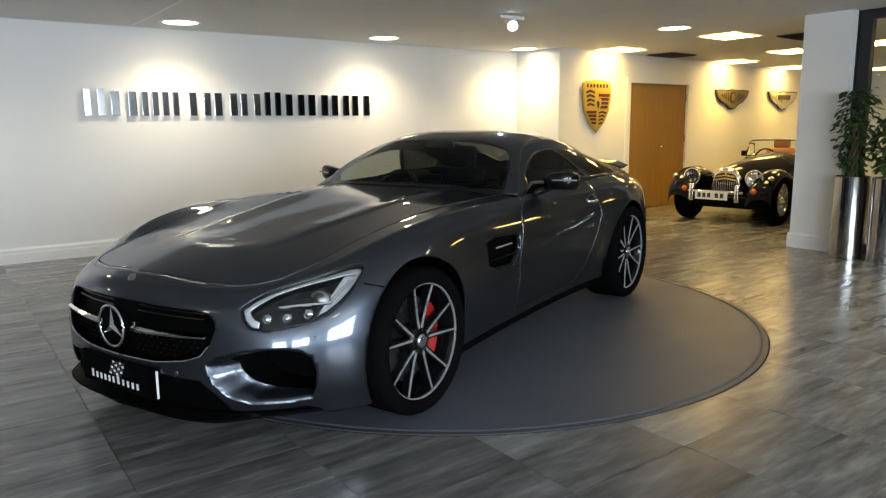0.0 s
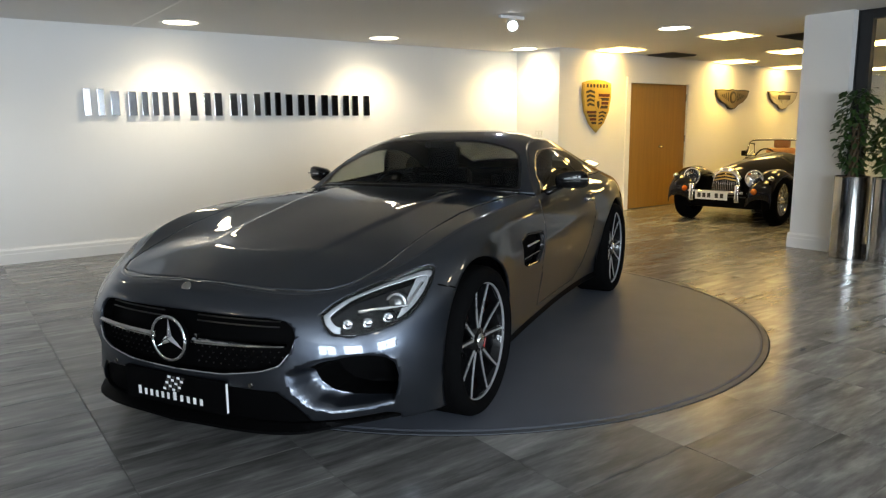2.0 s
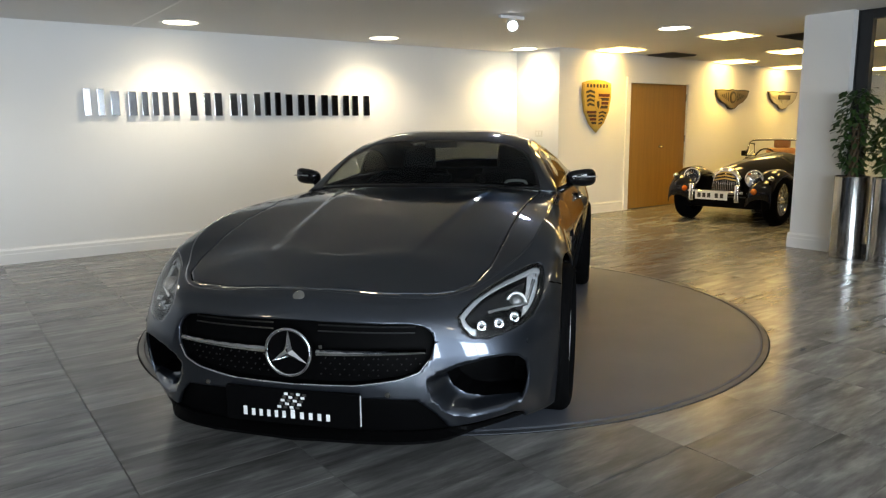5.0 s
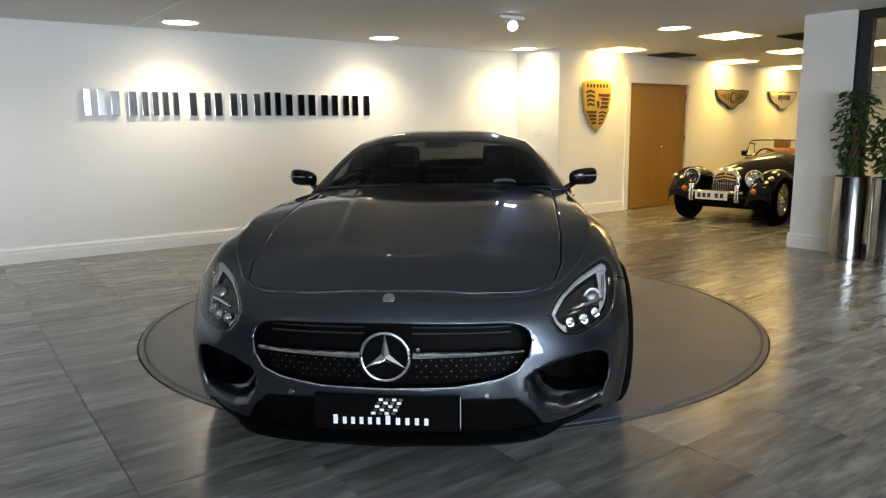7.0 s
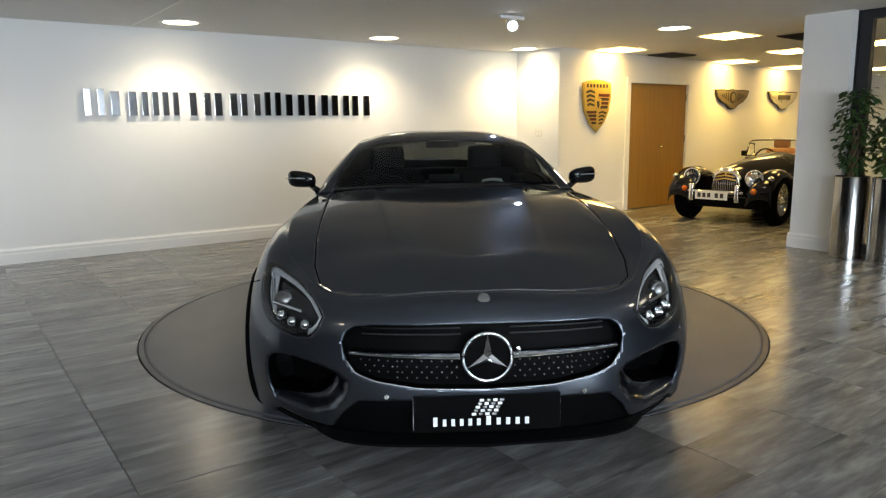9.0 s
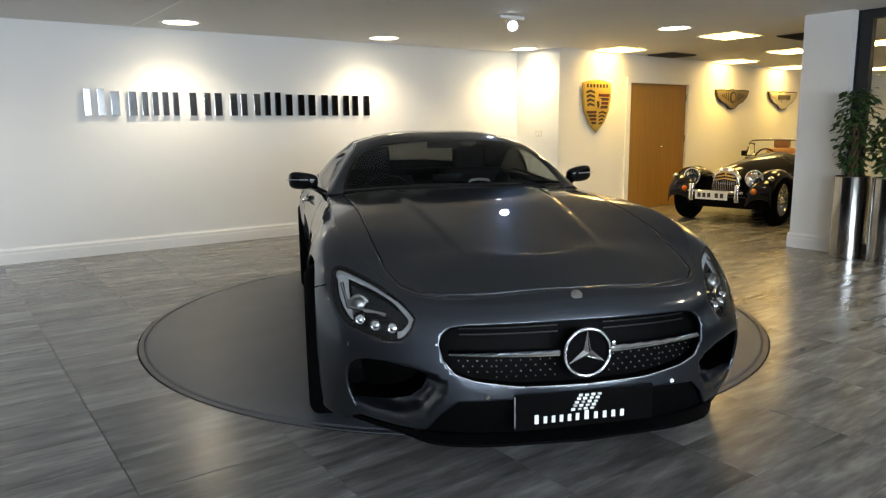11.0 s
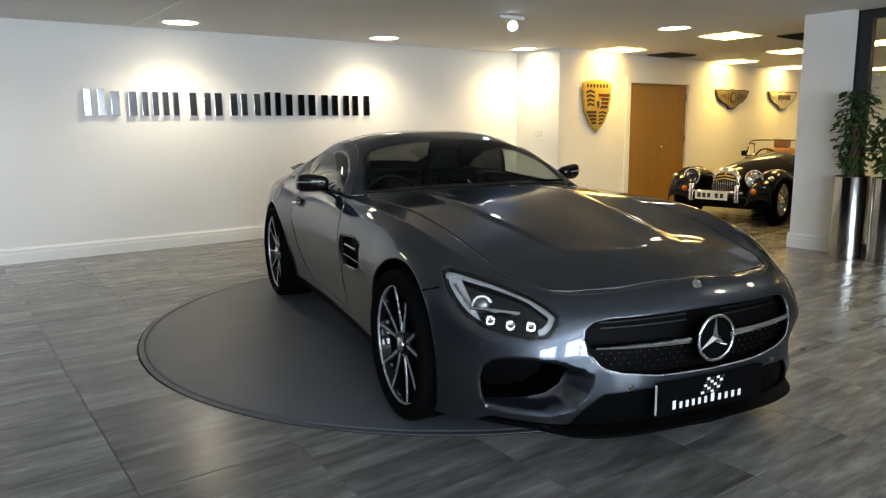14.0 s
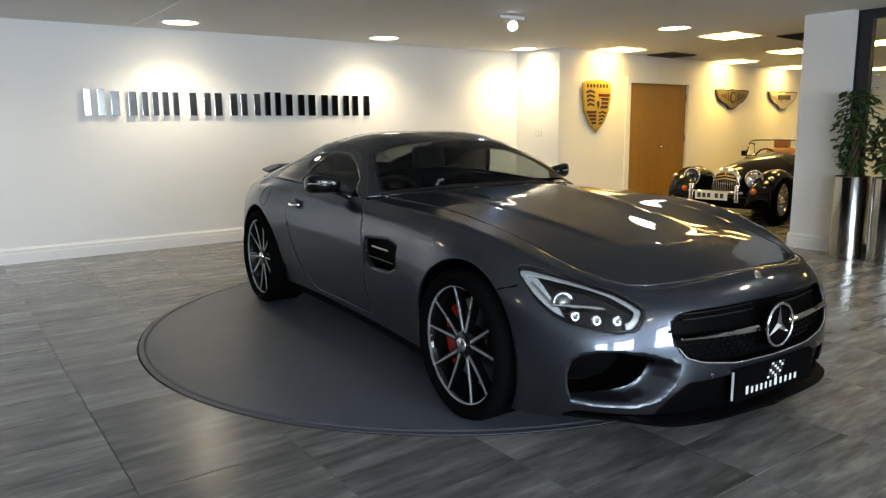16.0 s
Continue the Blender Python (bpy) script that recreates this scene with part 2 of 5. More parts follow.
def spline(knots, ts, t):
    """Smooth curve through 3D knots at parameters ts, sampled at t."""
    K, ts, t = np.array(knots, float), np.array(ts, float), np.array(t, float)
    d = np.diff(K, axis=0) / np.diff(ts)[:, None]
    m = np.empty_like(K)
    h = np.diff(ts)
    m[1:-1] = (d[:-1] * h[1:, None] + d[1:] * h[:-1, None]) / (h[:-1] + h[1:])[:, None]
    m[0], m[-1] = d[0], d[-1]
    i = np.clip(np.searchsorted(ts, t, side="right") - 1, 0, len(ts) - 2)
    s = ((t - ts[i]) / h[i])[:, None]
    hh = h[i][:, None]
    return (2 * s**3 - 3 * s**2 + 1) * K[i] + (s**3 - 2 * s**2 + s) * hh * m[i] + (3 * s**2 - 2 * s**3) * K[i + 1] + (s**3 - s**2) * hh * m[i + 1]


def surface(lines, ts, vs, nu, nv, mirror_u0=False, mirror_u1=False, mirror_v1=False):
    """A smooth sheet through lines of knots; mirrored ends meet the middle plane squarely. Points as an array nu x nv x 3."""
    lines, ts = [list(map(Vector, l)) for l in lines], list(ts)
    flip = lambda p: Vector((p[0], -p[1], p[2]))
    lo, hi = ts[0], ts[-1]
    if mirror_u0:
        lines = [[flip(l[1])] + l for l in lines]
        ts = [2 * ts[0] - ts[1]] + ts
    if mirror_u1:
        lines = [l + [flip(l[-2])] for l in lines]
        ts = ts + [2 * ts[-1] - ts[-2]]
    u = np.linspace(lo, hi, nu)
    rows = [spline(l, ts, u) for l in lines]
    vs = list(vs)
    vlo, vhi = vs[0], vs[-1]
    if mirror_v1:
        rows.append(rows[-2] * np.array([1, -1, 1]))
        vs.append(2 * vs[-1] - vs[-2])
    rows = np.array(rows)
    v = np.linspace(vlo, vhi, nv)
    return np.stack([spline(rows[:, k], vs, v) for k in range(nu)]), u, v


class Sheet:
    """Faces with per-vertex data (x, y, z, u, v) that can be cut along the zero line of a function."""

    def __init__(self, data, faces):
        self.data, self.faces = data, faces

    @classmethod
    def grid(cls, made, nrm_out=None):
        P, u, v = made
        nu, nv = P.shape[:2]
        U, V = np.meshgrid(u, v, indexing="ij")
        data = np.concatenate([P, U[..., None], V[..., None]], 2).reshape(-1, 5)
        faces = [(i * nv + j, (i + 1) * nv + j, (i + 1) * nv + j + 1, i * nv + j + 1) for i in range(nu - 1) for j in range(nv - 1)]
        return cls(data, faces)

    def cut(self, f):
        """Splits at f = 0: (outside, inside)."""
        val = np.asarray(f(self.data), float)
        val = np.where(np.abs(val) < 1e-7, 1e-7, val)
        pts, cache = [tuple(r) for r in self.data], {}

        def mid(a, b):
            k = (a, b) if a < b else (b, a)
            if k not in cache:
                w = val[k[0]] / (val[k[0]] - val[k[1]])
                cache[k] = len(pts)
                pts.append(tuple(self.data[k[0]] * (1 - w) + self.data[k[1]] * w))
            return cache[k]

        plus, minus = [], []
        for fc in self.faces:
            sg = [val[k] > 0 for k in fc]
            if all(sg):
                plus.append(fc)
            elif not any(sg):
                minus.append(fc)
            else:
                a, b = [], []
                for k in range(len(fc)):
                    p, q = fc[k], fc[(k + 1) % len(fc)]
                    (a if val[p] > 0 else b).append(p)
                    if (val[p] > 0) != (val[q] > 0):
                        e = mid(p, q)
                        a.append(e)
                        b.append(e)
                if len(a) > 2:
                    plus.append(tuple(a))
                if len(b) > 2:
                    minus.append(tuple(b))
        arr = np.array(pts)
        return Sheet(arr, plus), Sheet(arr, minus)

    def bmesh(self, bm=None, both=True, side=1, shift=None):
        """Into a bmesh: both halves, or one side of the car (1 left, -1 right)."""
        bm = bm or bmesh.new()
        used = sorted({k for f in self.faces for k in f})
        for s in ((1, -1) if both else (side,)):
            vm = {}
            for k in used:
                x, y, z = self.data[k][:3]
                vm[k] = bm.verts.new((x, s * y, z))
            for f in self.faces:
                ring = [vm[k] for k in f]
                try:
                    bm.faces.new(ring if s > 0 else ring[::-1])
                except ValueError:
                    pass
        bmesh.ops.remove_doubles(bm, verts=bm.verts, dist=0.0012)
        return bm


def poly(points, ax=(0, 1), r=0.0):
    """Signed distance to a rounded outline in two of the data columns; negative inside."""
    P = np.array(points, float)

    def f(d):
        q = d[:, list(ax)]
        best, inside = np.full(len(q), 1e9), np.zeros(len(q), bool)
        for a, b in zip(P, np.roll(P, -1, 0)):
            e, w = b - a, q - a
            t = np.clip((w @ e) / (e @ e), 0, 1)
            best = np.minimum(best, np.linalg.norm(w - t[:, None] * e, axis=1))
            c = ((a[1] > q[:, 1]) != (b[1] > q[:, 1]))
            with np.errstate(divide="ignore", invalid="ignore"):
                xin = a[0] + (q[:, 1] - a[1]) * e[0] / (e[1] if e[1] else 1e-12)
            inside ^= c & (q[:, 0] < xin)
        return np.where(inside, -best, best) - r

    return f


def both_f(f, g):
    return lambda d: np.maximum(f(d), g(d))


def col(k, v, sign=1):
    return lambda d: sign * (d[:, k] - v)


def seam(f, w=0.0035):
    return lambda d: np.abs(f(d)) - w


def panel(name, sheet, material, parent, label="", thick=0.012, both=True, side=1, shift=0.0):
    bm = sheet.bmesh(both=both, side=side)
    if shift:
        bm.normal_update()
        for v in bm.verts:
            v.co = v.co + v.normal * shift
    ob = mesh_ob(name, bm, material, parent, label, smooth=True)
    if thick:
        md = ob.modifiers.new("thickness", "SOLIDIFY")
        md.thickness, md.offset, md.use_even_offset = thick, -1.0, False
    return ob


car = tagged(new("sports_coupe"), "graphite grey two-door sports coupe with long bonnet on the turntable", "car")

# knots run from the middle of the nose round the left side to the middle of the tail
TS = [0, 0.50, 0.92, 1.12, 1.50, 1.95, 2.55, 3.55, 4.12, 4.80, 5.20, 5.70]
L0 = [(2.40, 0, .15), (2.33, .50, .15), (2.10, .78, .15), (1.95, .892, .15), (1.55, .93, .15), (1.10, .868, .15), (.50, .838, .16), (-.50, .845, .17), (-1.08, .915, .18), (-1.68, .80, .20), (-1.93, .50, .22), (-1.98, 0, .22)]
L1 = [(2.43, 0, .30), (2.36, .50, .30), (2.125, .812, .30), (1.95, .918, .30), (1.55, .955, .30), (1.10, .896, .30), (.50, .862, .30), (-.50, .870, .32), (-1.08, .945, .35), (-1.68, .82, .38), (-2.02, .50, .40), (-2.08, 0, .40)]
L2 = [(2.43, 0, .47), (2.35, .50, .47), (2.12, .815, .47), (1.93, .92, .48), (1.55, .968, .50), (1.10, .926, .50), (.50, .896, .50), (-.50, .906, .52), (-1.08, .955, .56), (-1.70, .82, .58), (-2.06, .50, .60), (-2.12, 0, .60)]
L3 = [(2.40, 0, .595), (2.31, .50, .585), (2.07, .79, .590), (1.90, .89, .62), (1.55, .95, .65), (1.10, .924, .66), (.50, .911, .67), (-.50, .918, .70), (-1.08, .938, .74), (-1.70, .79, .76), (-2.05, .50, .77), (-2.11, 0, .78)]
L4 = [(2.358, 0, .648), (2.262, .50, .631), (2.00, .765, .665), (1.84, .85, .710), (1.52, .90, .765), (1.10, .885, .785), (.50, .868, .80), (-.50, .87, .82), (-1.10, .89, .845), (-1.68, .75, .835), (-1.98, .50, .84), (-2.03, 0, .845)]
L5 = [(2.298, 0, .677), (2.208, .525, .652), (1.92, .715, .715), (1.78, .775, .765), (1.48, .815, .83), (1.08, .815, .86), (.42, .800, .872), (-.50, .80, .905), (-1.12, .79, .915), (-1.66, .66, .895), (-1.88, .45, .895), (-1.92, 0, .90)]
side_sheet = Sheet.grid(surface([L0, L1, L2, L3, L4, L5], TS, [0, .15, .33, .46, .56, .68], 330, 92, True, True))
# bonnet: from the crest line in to the middle
H1 = [(2.08, 0, .727), (2.00, .40, .720), (1.80, .585, .745), (1.66, .62, .780), (1.40, .63, .828), (1.05, .62, .872), (.50, .60, .900)]
H2 = [(1.95, 0, .7475), (1.90, 0, .7553), (1.76, 0, .7765), (1.62, 0, .797), (1.36, 0, .835), (1.03, 0, .876), (.58, 0, .915)]
bonnet_sheet = Sheet.grid(surface([L5[:7], H1, H2], TS[:7], [0, .22, .80], 130, 64, True, False, True))
# two soft ridges that open towards the windscreen
bx, by = bonnet_sheet.data[:, 0], bonnet_sheet.data[:, 1]
off = by - (.30 + .10 * (1.9 - bx))
fade = np.clip((2.0 - bx) / .5, 0, 1) * np.clip((bx - .45) / .25, 0, 1)
bonnet_sheet.data[:, 2] += fade * np.where(off > 0, .008 * np.exp(-(off / .020) ** 2), .008 * np.exp(-(off / .10) ** 2))
# greenhouse: belt, side glass, roof rail, roof, middle
TG = [0, .35, .62, 1.10, 1.70, 2.25]
G0 = [(.42, .800, .872), (.05, .800, .885), (-.25, .800, .896), (-.70, .800, .918), (-1.25, .765, .915), (-1.72, .650, .900)]
G2 = [(.40, .790, .885), (.16, .665, 1.055), (-.05, .585, 1.150), (-.55, .560, 1.175), (-1.18, .565, 1.035), (-1.72, .600, .905)]
G3 = [(.53, .45, .908), (.24, .40, 1.105), (.00, .38, 1.200), (-.52, .36, 1.228), (-1.20, .36, 1.095), (-1.78, .36, .915)]
G4 = [(.575, 0, .915), (.28, 0, 1.125), (.03, 0, 1.215), (-.50, 0, 1.245), (-1.20, 0, 1.115), (-1.80, 0, .922)]
G1 = [tuple(Vector(a).lerp(Vector(b), 0.5) + Vector((0, 0.018 * w, 0.006 * w))) for a, b, w in zip(G0, G2, (0, 1, 1.2, 1.2, 1, 0))]
glass_side = Sheet.grid(surface([G0, G1, G2], TG, [0, .17, .34], 120, 24))
roof_sheet = Sheet.grid(surface([G2, G3, G4], TG, [0, .24, .64], 120, 40, False, False, True))
rear_deck = Sheet.grid(surface([[(-1.72, .650, .900), (-1.78, .36, .915), (-1.80, 0, .922)], [(-1.66, .66, .895), (-1.88, .45, .895), (-1.92, 0, .90)]], [0, .3, .66], [0, 1], 24, 6, False, True))

M_SILVER = mat("machined silver", (0.58, 0.58, 0.60), 0.28, 0.7, vary=0.06)
M_RED = mat("red caliper paint", (0.42, 0.012, 0.008), 0.3, coat=0.6)
M_IRON = mat("brake iron", (0.28, 0.28, 0.28), 0.35, 1.0, vary=0.2, scale=30)
M_CABIN = mat("black leather trim", (0.008, 0.008, 0.009), 0.6, bump=0.3, bscale=120, spec=0.1)
M_LENS = glass("headlamp lens", (0.96, 0.97, 0.98))
M_WHITE = mat("white print", (0.80, 0.80, 0.80), 0.4, vary=0.03)
M_GUIDE = mat("frosted light guide", (0.95, 0.97, 1.0), 0.14, 0.6, colour2=(0.40, 0.42, 0.45), scale=60, bump=1.0, bscale=120)
M_CHAMBER = mat("dark polished reflector", (0.10, 0.105, 0.115), 0.12, 1.0, vary=0.3, scale=30)
M_STUD = mat("dark stud metal", (0.12, 0.12, 0.12), 0.3, 1.0)


def spot_on(sheet, u, v):
    """Point and outward normal of a sheet near its parameters u, v (left side)."""
    d = sheet.data
    w = np.abs(d[:, 3] - u) + 2 * np.abs(d[:, 4] - v)
    i = np.argsort(w)[:12]
    P = d[i, :3]
    c = P.mean(0)
    nrm = np.linalg.svd(P - c)[2][2]
    if nrm @ (c - np.array([min(max(c[0], -1.2), 1.5), 0, 0.45])) < 0:
        nrm = -nrm
    return Vector(P[0]), Vector(nrm)


# ---- body side: openings and shut lines ----
LAMP = poly([(.605, .470), (.625, .420), (.665, .380), (.74, .372), (.83, .384), (.92, .396), (.985, .414), (1.03, .440), (1.075, .478), (1.112, .525), (1.126, .560), (1.105, .588), (1.05, .606), (.97, .624), (.88, .636), (.80, .632), (.74, .612), (.69, .580), (.64, .525)], (3, 4))
SCOOP = poly([(.490, .230), (.535, .262), (.63, .290), (.74, .303), (.82, .301), (.885, .286), (.927, .254), (.945, .19), (.942, .13), (.925, .074), (.80, .064), (.66, .066), (.57, .095), (.51, .16)], (3, 4))
INTAKE = poly([(.556, .243), (.61, .272), (.74, .297), (.82, .295), (.881, .281), (.921, .25), (.938, .19), (.935, .14), (.915, .100), (.80, .104), (.70, .112), (.625, .132), (.572, .172), (.552, .212)], (3, 4))
LOWER = poly([(-.2, .165), (.30, .165), (.45, .157), (.52, .100), (.575, .034), (.70, .034), (.90, .040), (.97, .02), (.97, -.1), (-.2, -.1)], (3, 4))
GRILLE = poly([(-.2, .452), (.40, .450), (.47, .438), (.505, .41), (.52, .375), (.505, .315), (.465, .262), (.39, .236), (.23, .212), (-.2, .202)], (3, 4))
VENT = poly([(2.08, .485), (2.19, .50), (2.45, .482), (2.45, .417), (2.39, .355), (2.18, .362), (2.095, .385)], (3, 4))
DOOR = poly([(2.575, .75), (2.575, .64), (2.53, .53), (2.475, .455), (2.462, .40), (2.465, .345), (2.495, .28), (2.505, .10), (3.28, .085), (3.45, .18), (3.54, .34), (3.59, .47), (3.60, .75)], (3, 4))


def arch(x, z, r):
    return lambda d: np.maximum(np.hypot(d[:, 0] - x, d[:, 2] - z) - r, 0.55 - d[:, 1])


rest, _ = side_sheet.cut(arch(AXLE_F, .335, .378))
rest, _ = rest.cut(arch(AXLE_R, .343, .385))
rest, lamp_patch = rest.cut(LAMP)
rest, scoop_patch = rest.cut(SCOOP)
scoop_patch, intake_patch = scoop_patch.cut(INTAKE)
rest, lower_patch = rest.cut(LOWER)
rest, grille_patch = rest.cut(GRILLE)
rest, vent_patch = rest.cut(VENT)
rest, door_groove = rest.cut(seam(DOOR, .0044))
rest, door_patch = rest.cut(DOOR)
rest, sill_patch = rest.cut(both_f(col(4, .047), both_f(col(3, 1.2, -1), col(3, 4.5))))
panel("body", rest, M_PAINT, car)
for s in (1, -1):
    panel("door", door_patch, M_PAINT, car, both=False, side=s)
    panel("door_seal", door_groove, M_RUBBER, car, both=False, side=s, shift=-0.006, thick=0)
    panel("sill", sill_patch, M_BLACK, car, "black side sill", both=False, side=s)

near_skin = side_sheet.data[(side_sheet.data[:, 1] > .6) & (side_sheet.data[:, 0] < -.7)]
ring = []
for k in range(28):
    x, z = -.95 + .066 * math.cos(2 * math.pi * k / 28), .80 + .066 * math.sin(2 * math.pi * k / 28)
    i = np.argsort((near_skin[:, 0] - x) ** 2 + (near_skin[:, 2] - z) ** 2)[:4]
    ring.append((x, -near_skin[i, 1].mean(), z))
part("fuel_flap_seam", tube(ring, .0022, 6, closed=True), M_RUBBER, car)
for s in (1, -1):
    _, split = side_sheet.cut(poly([(1.12, .497), (1.245, .455), (1.245, .448), (1.12, .490)], (3, 4)))
    panel("bumper_seam", split, M_RUBBER, car, both=False, side=s, shift=.0012, thick=0)

# ---- bonnet ----
BONNET = poly([(2.284, -1), (2.284, 0), (2.250, .30), (2.192, .49), (2.160, .550), (2.08, .608), (1.92, .645), (1.65, .665), (1.2, .675), (.55, .70), (.35, .70), (.35, -1)], (0, 1))
fender, hood = bonnet_sheet.cut(BONNET)
fender, fgap = fender.cut(lambda d: BONNET(d) - .007)
panel("fender_top", fender, M_PAINT, car)
panel("bonnet", hood, M_PAINT, car, "long grey bonnet with soft ridges")
panel("bonnet_seal", fgap, M_RUBBER, car, shift=-0.006, thick=0)
part("bonnet_badge", lathe([(0.0005, .004), (.016, .004), (.021, .003), (.023, 0)], 24, m=Matrix.Translation((2.340, 0, .662)) @ pose(0, 0, 0, 0, 55, 0)), M_STEEL, car, "small round metal badge", smooth=True)

# ---- greenhouse ----
WINDSCREEN = poly([(.03, .055), (.25, .042), (.42, .048), (.49, .085), (.515, .18), (.53, .90), (.028, .90)], (3, 4))
REARGLASS = poly([(1.22, .12), (1.22, .9), (2.05, .9), (2.05, .14)], (3, 4))
SIDEGLASS = poly([(.10, .022), (.24, .245), (.41, .268), (.63, .262), (.85, .25), (1.1, .222), (1.38, .15), (1.58, .05), (1.56, .018)], (3, 4))
top, screen = roof_sheet.cut(WINDSCREEN)
top, rear_screen = top.cut(REARGLASS)
top, cowl = top.cut(both_f(col(3, .028), col(4, .06, -1)))
panel("roof", top, M_PAINT, car)
panel("cowl", cowl, M_GLOSSBLACK, car)
border, inner = screen.cut(lambda d: -(WINDSCREEN(d) + .012))
panel("windscreen", border, M_TINT, car, thick=0)
panel("windscreen_border", inner, M_GLOSSBLACK, car, thick=0)
panel("rear_window", rear_screen, M_PRIVACY, car, thick=0)
frame_sheet, window = glass_side.cut(SIDEGLASS)
trim, frame_sheet2 = frame_sheet.cut(lambda d: SIDEGLASS(d) - .012)
panel("roof_rail", trim, M_PAINT, car)
for s in (1, -1):
    panel("window_trim", frame_sheet2, M_GLOSSBLACK, car, both=False, side=s)
pillar_b, window_b = window.cut(lambda d: np.abs(d[:, 3] - 0.97 + 0.35 * d[:, 4]) - .022)
rear_pane, front_pane = pillar_b.cut(lambda d: d[:, 3] - 0.97 + 0.35 * d[:, 4])
for s in (1, -1):
    panel("side_window", front_pane, M_TINT, car, thick=0, both=False, side=s)
    panel("quarter_window", rear_pane, M_QUARTER, car, "dark rear quarter window", thick=0, both=False, side=s)
    panel("window_post", window_b, M_GLOSSBLACK, car, both=False, side=s)
panel("rear_deck", rear_deck, M_PAINT, car)
bm = bmesh.new()
wing_pts = [(-1.80, -.60, .925), (-1.83, -.50, .955), (-1.86, -.25, .965), (-1.87, 0, .967), (-1.86, .25, .965), (-1.83, .50, .955), (-1.80, .60, .925)]
prev = None
for x, y, z in wing_pts:
    ring = [bm.verts.new((x + a, y, z + b)) for a, b in ((.07, -.012), (.05, .004), (-.05, .012), (-.10, .016), (-.10, .006), (0, -.008))]
    if prev:
        for k in range(6):
            bm.faces.new((prev[k], prev[(k + 1) % 6], ring[(k + 1) % 6], ring[k]))
    prev = ring
part("rear_wing", bm, M_PAINT, car, "raised grey rear spoiler")

def cavity(name, sheet, depth, material, label, sides, sink=None):
    """A box-like recess behind an opening of the skin: its outline carried backwards, with a floor."""
    bm = bmesh.new()
    for sd in sides:
        sheet.bmesh(bm, both=False, side=sd)
    for v in bm.verts if sink else ():
        i = np.argmin(((sheet.data[:, :3] - np.array((v.co.x, abs(v.co.y), v.co.z))) ** 2).sum(1))
        v.co.x -= sink(sheet.data[i:i + 1])[0]
    rim = bmesh.ops.extrude_face_region(bm, geom=list(bm.faces))["geom"]
    moved = [g for g in rim if isinstance(g, bmesh.types.BMVert)]
    kept = {g for g in rim if isinstance(g, bmesh.types.BMFace)}
    for v in moved:
        v.co.x -= depth
    front = [f for f in bm.faces if f not in kept and all(w not in moved for w in f.verts)]
    bmesh.ops.delete(bm, geom=front, context="FACES_ONLY")
    return part(name, bm, material, car, label)


def scoop_depth(d):
    """How far the scoop lies behind the skin: it falls off quickly from its edge."""
    w = np.clip(-SCOOP(d) / .052, 0, 1)
    return .095 * w * w * (3 - 2 * w)


def sunk(ob, sheet, s):
    """Presses the scoop inwards, deeper the further it lies from its outer edge."""
    used = sheet.data[sorted({k for f in sheet.faces for k in f})]
    depth = scoop_depth(used)
    spots_xyz = used[:, :3] * np.array([1, s, 1])
    for v in ob.data.vertices:
        k = np.argmin(((spots_xyz - np.array(v.co)) ** 2).sum(1))
        v.co.x -= depth[k]


# ---- nose: grille, emblem, plate, intakes, splitter ----
cavity("grille", grille_patch, .055, M_BLACK, "black grille", (1, -1))
_, lip = grille_patch.cut(both_f(lambda d: -(GRILLE(d) + .0035), col(4, .31)))
panel("grille_trim", lip, M_SILVER, car, thick=0.004, shift=0.001)
bm = bmesh.new()
for row in range(5):
    for k in range(-14, 15):
        u = (k + 0.5 * (row % 2)) * .032
        v = .225 + row * .023
        if abs(u) < .10 or GRILLE(np.array([[0, 0, 0, abs(u), v]]))[0] > -.02 or .335 < v < .375:
            continue
        p, n = spot_on(side_sheet, abs(u), v)
        p = p - n * .03
        q = Vector((p.x, math.copysign(p.y, u), p.z))
        bmesh.ops.create_cube(bm, size=.0048, matrix=Matrix.Translation(q) @ pose(0, 0, 0, 45, 0, 0))
for v in (.405, .428):
    for sd in (1, -1):
        row = [spot_on(side_sheet, u, v) for u in (.09, .18, .27, .36, .44)]
        part("grille_slat", tube([(p.x - n.x * .035, sd * p.y, p.z) for p, n in row], .003, 6), M_STUD, car)
tagged(part("grille_studs", bm, M_STUD, car, "rows of small metal studs in the grille"), kind="stuff")
for s in (1, -1):
    pts = [(2.425 - .10 * (y - .09) ** 2 * 4 - .01, s * y, .474 + .022 * (y - .09)) for y in (.095, .16, .22, .28, .34, .40, .45, .487)]
    bm = bmesh.new()
    prev = None
    for i, (x, y, z) in enumerate(pts):
        hz = .012 - .0007 * i
        ring = [bm.verts.new((x + a, y, z + b)) for a, b in ((.0, hz), (.014, hz * .3), (.012, -hz * .6), (-.01, -hz))]
        if prev:
            for k in range(4):
                bm.faces.new((prev[k], prev[(k + 1) % 4], ring[(k + 1) % 4], ring[k]))
        else:
            bm.faces.new(ring)
        prev = ring
    bm.faces.new(prev)
    part("grille_bar", bm, M_CHROME, car, "silver grille bar", smooth=False)
emblem = part("emblem", tube([(2.448, .086 * math.cos(a), .479 + .086 * math.sin(a)) for a in [2 * math.pi * k / 48 for k in range(48)]], .0065, 8, closed=True), M_CHROME, car, "round chrome emblem", smooth=True)
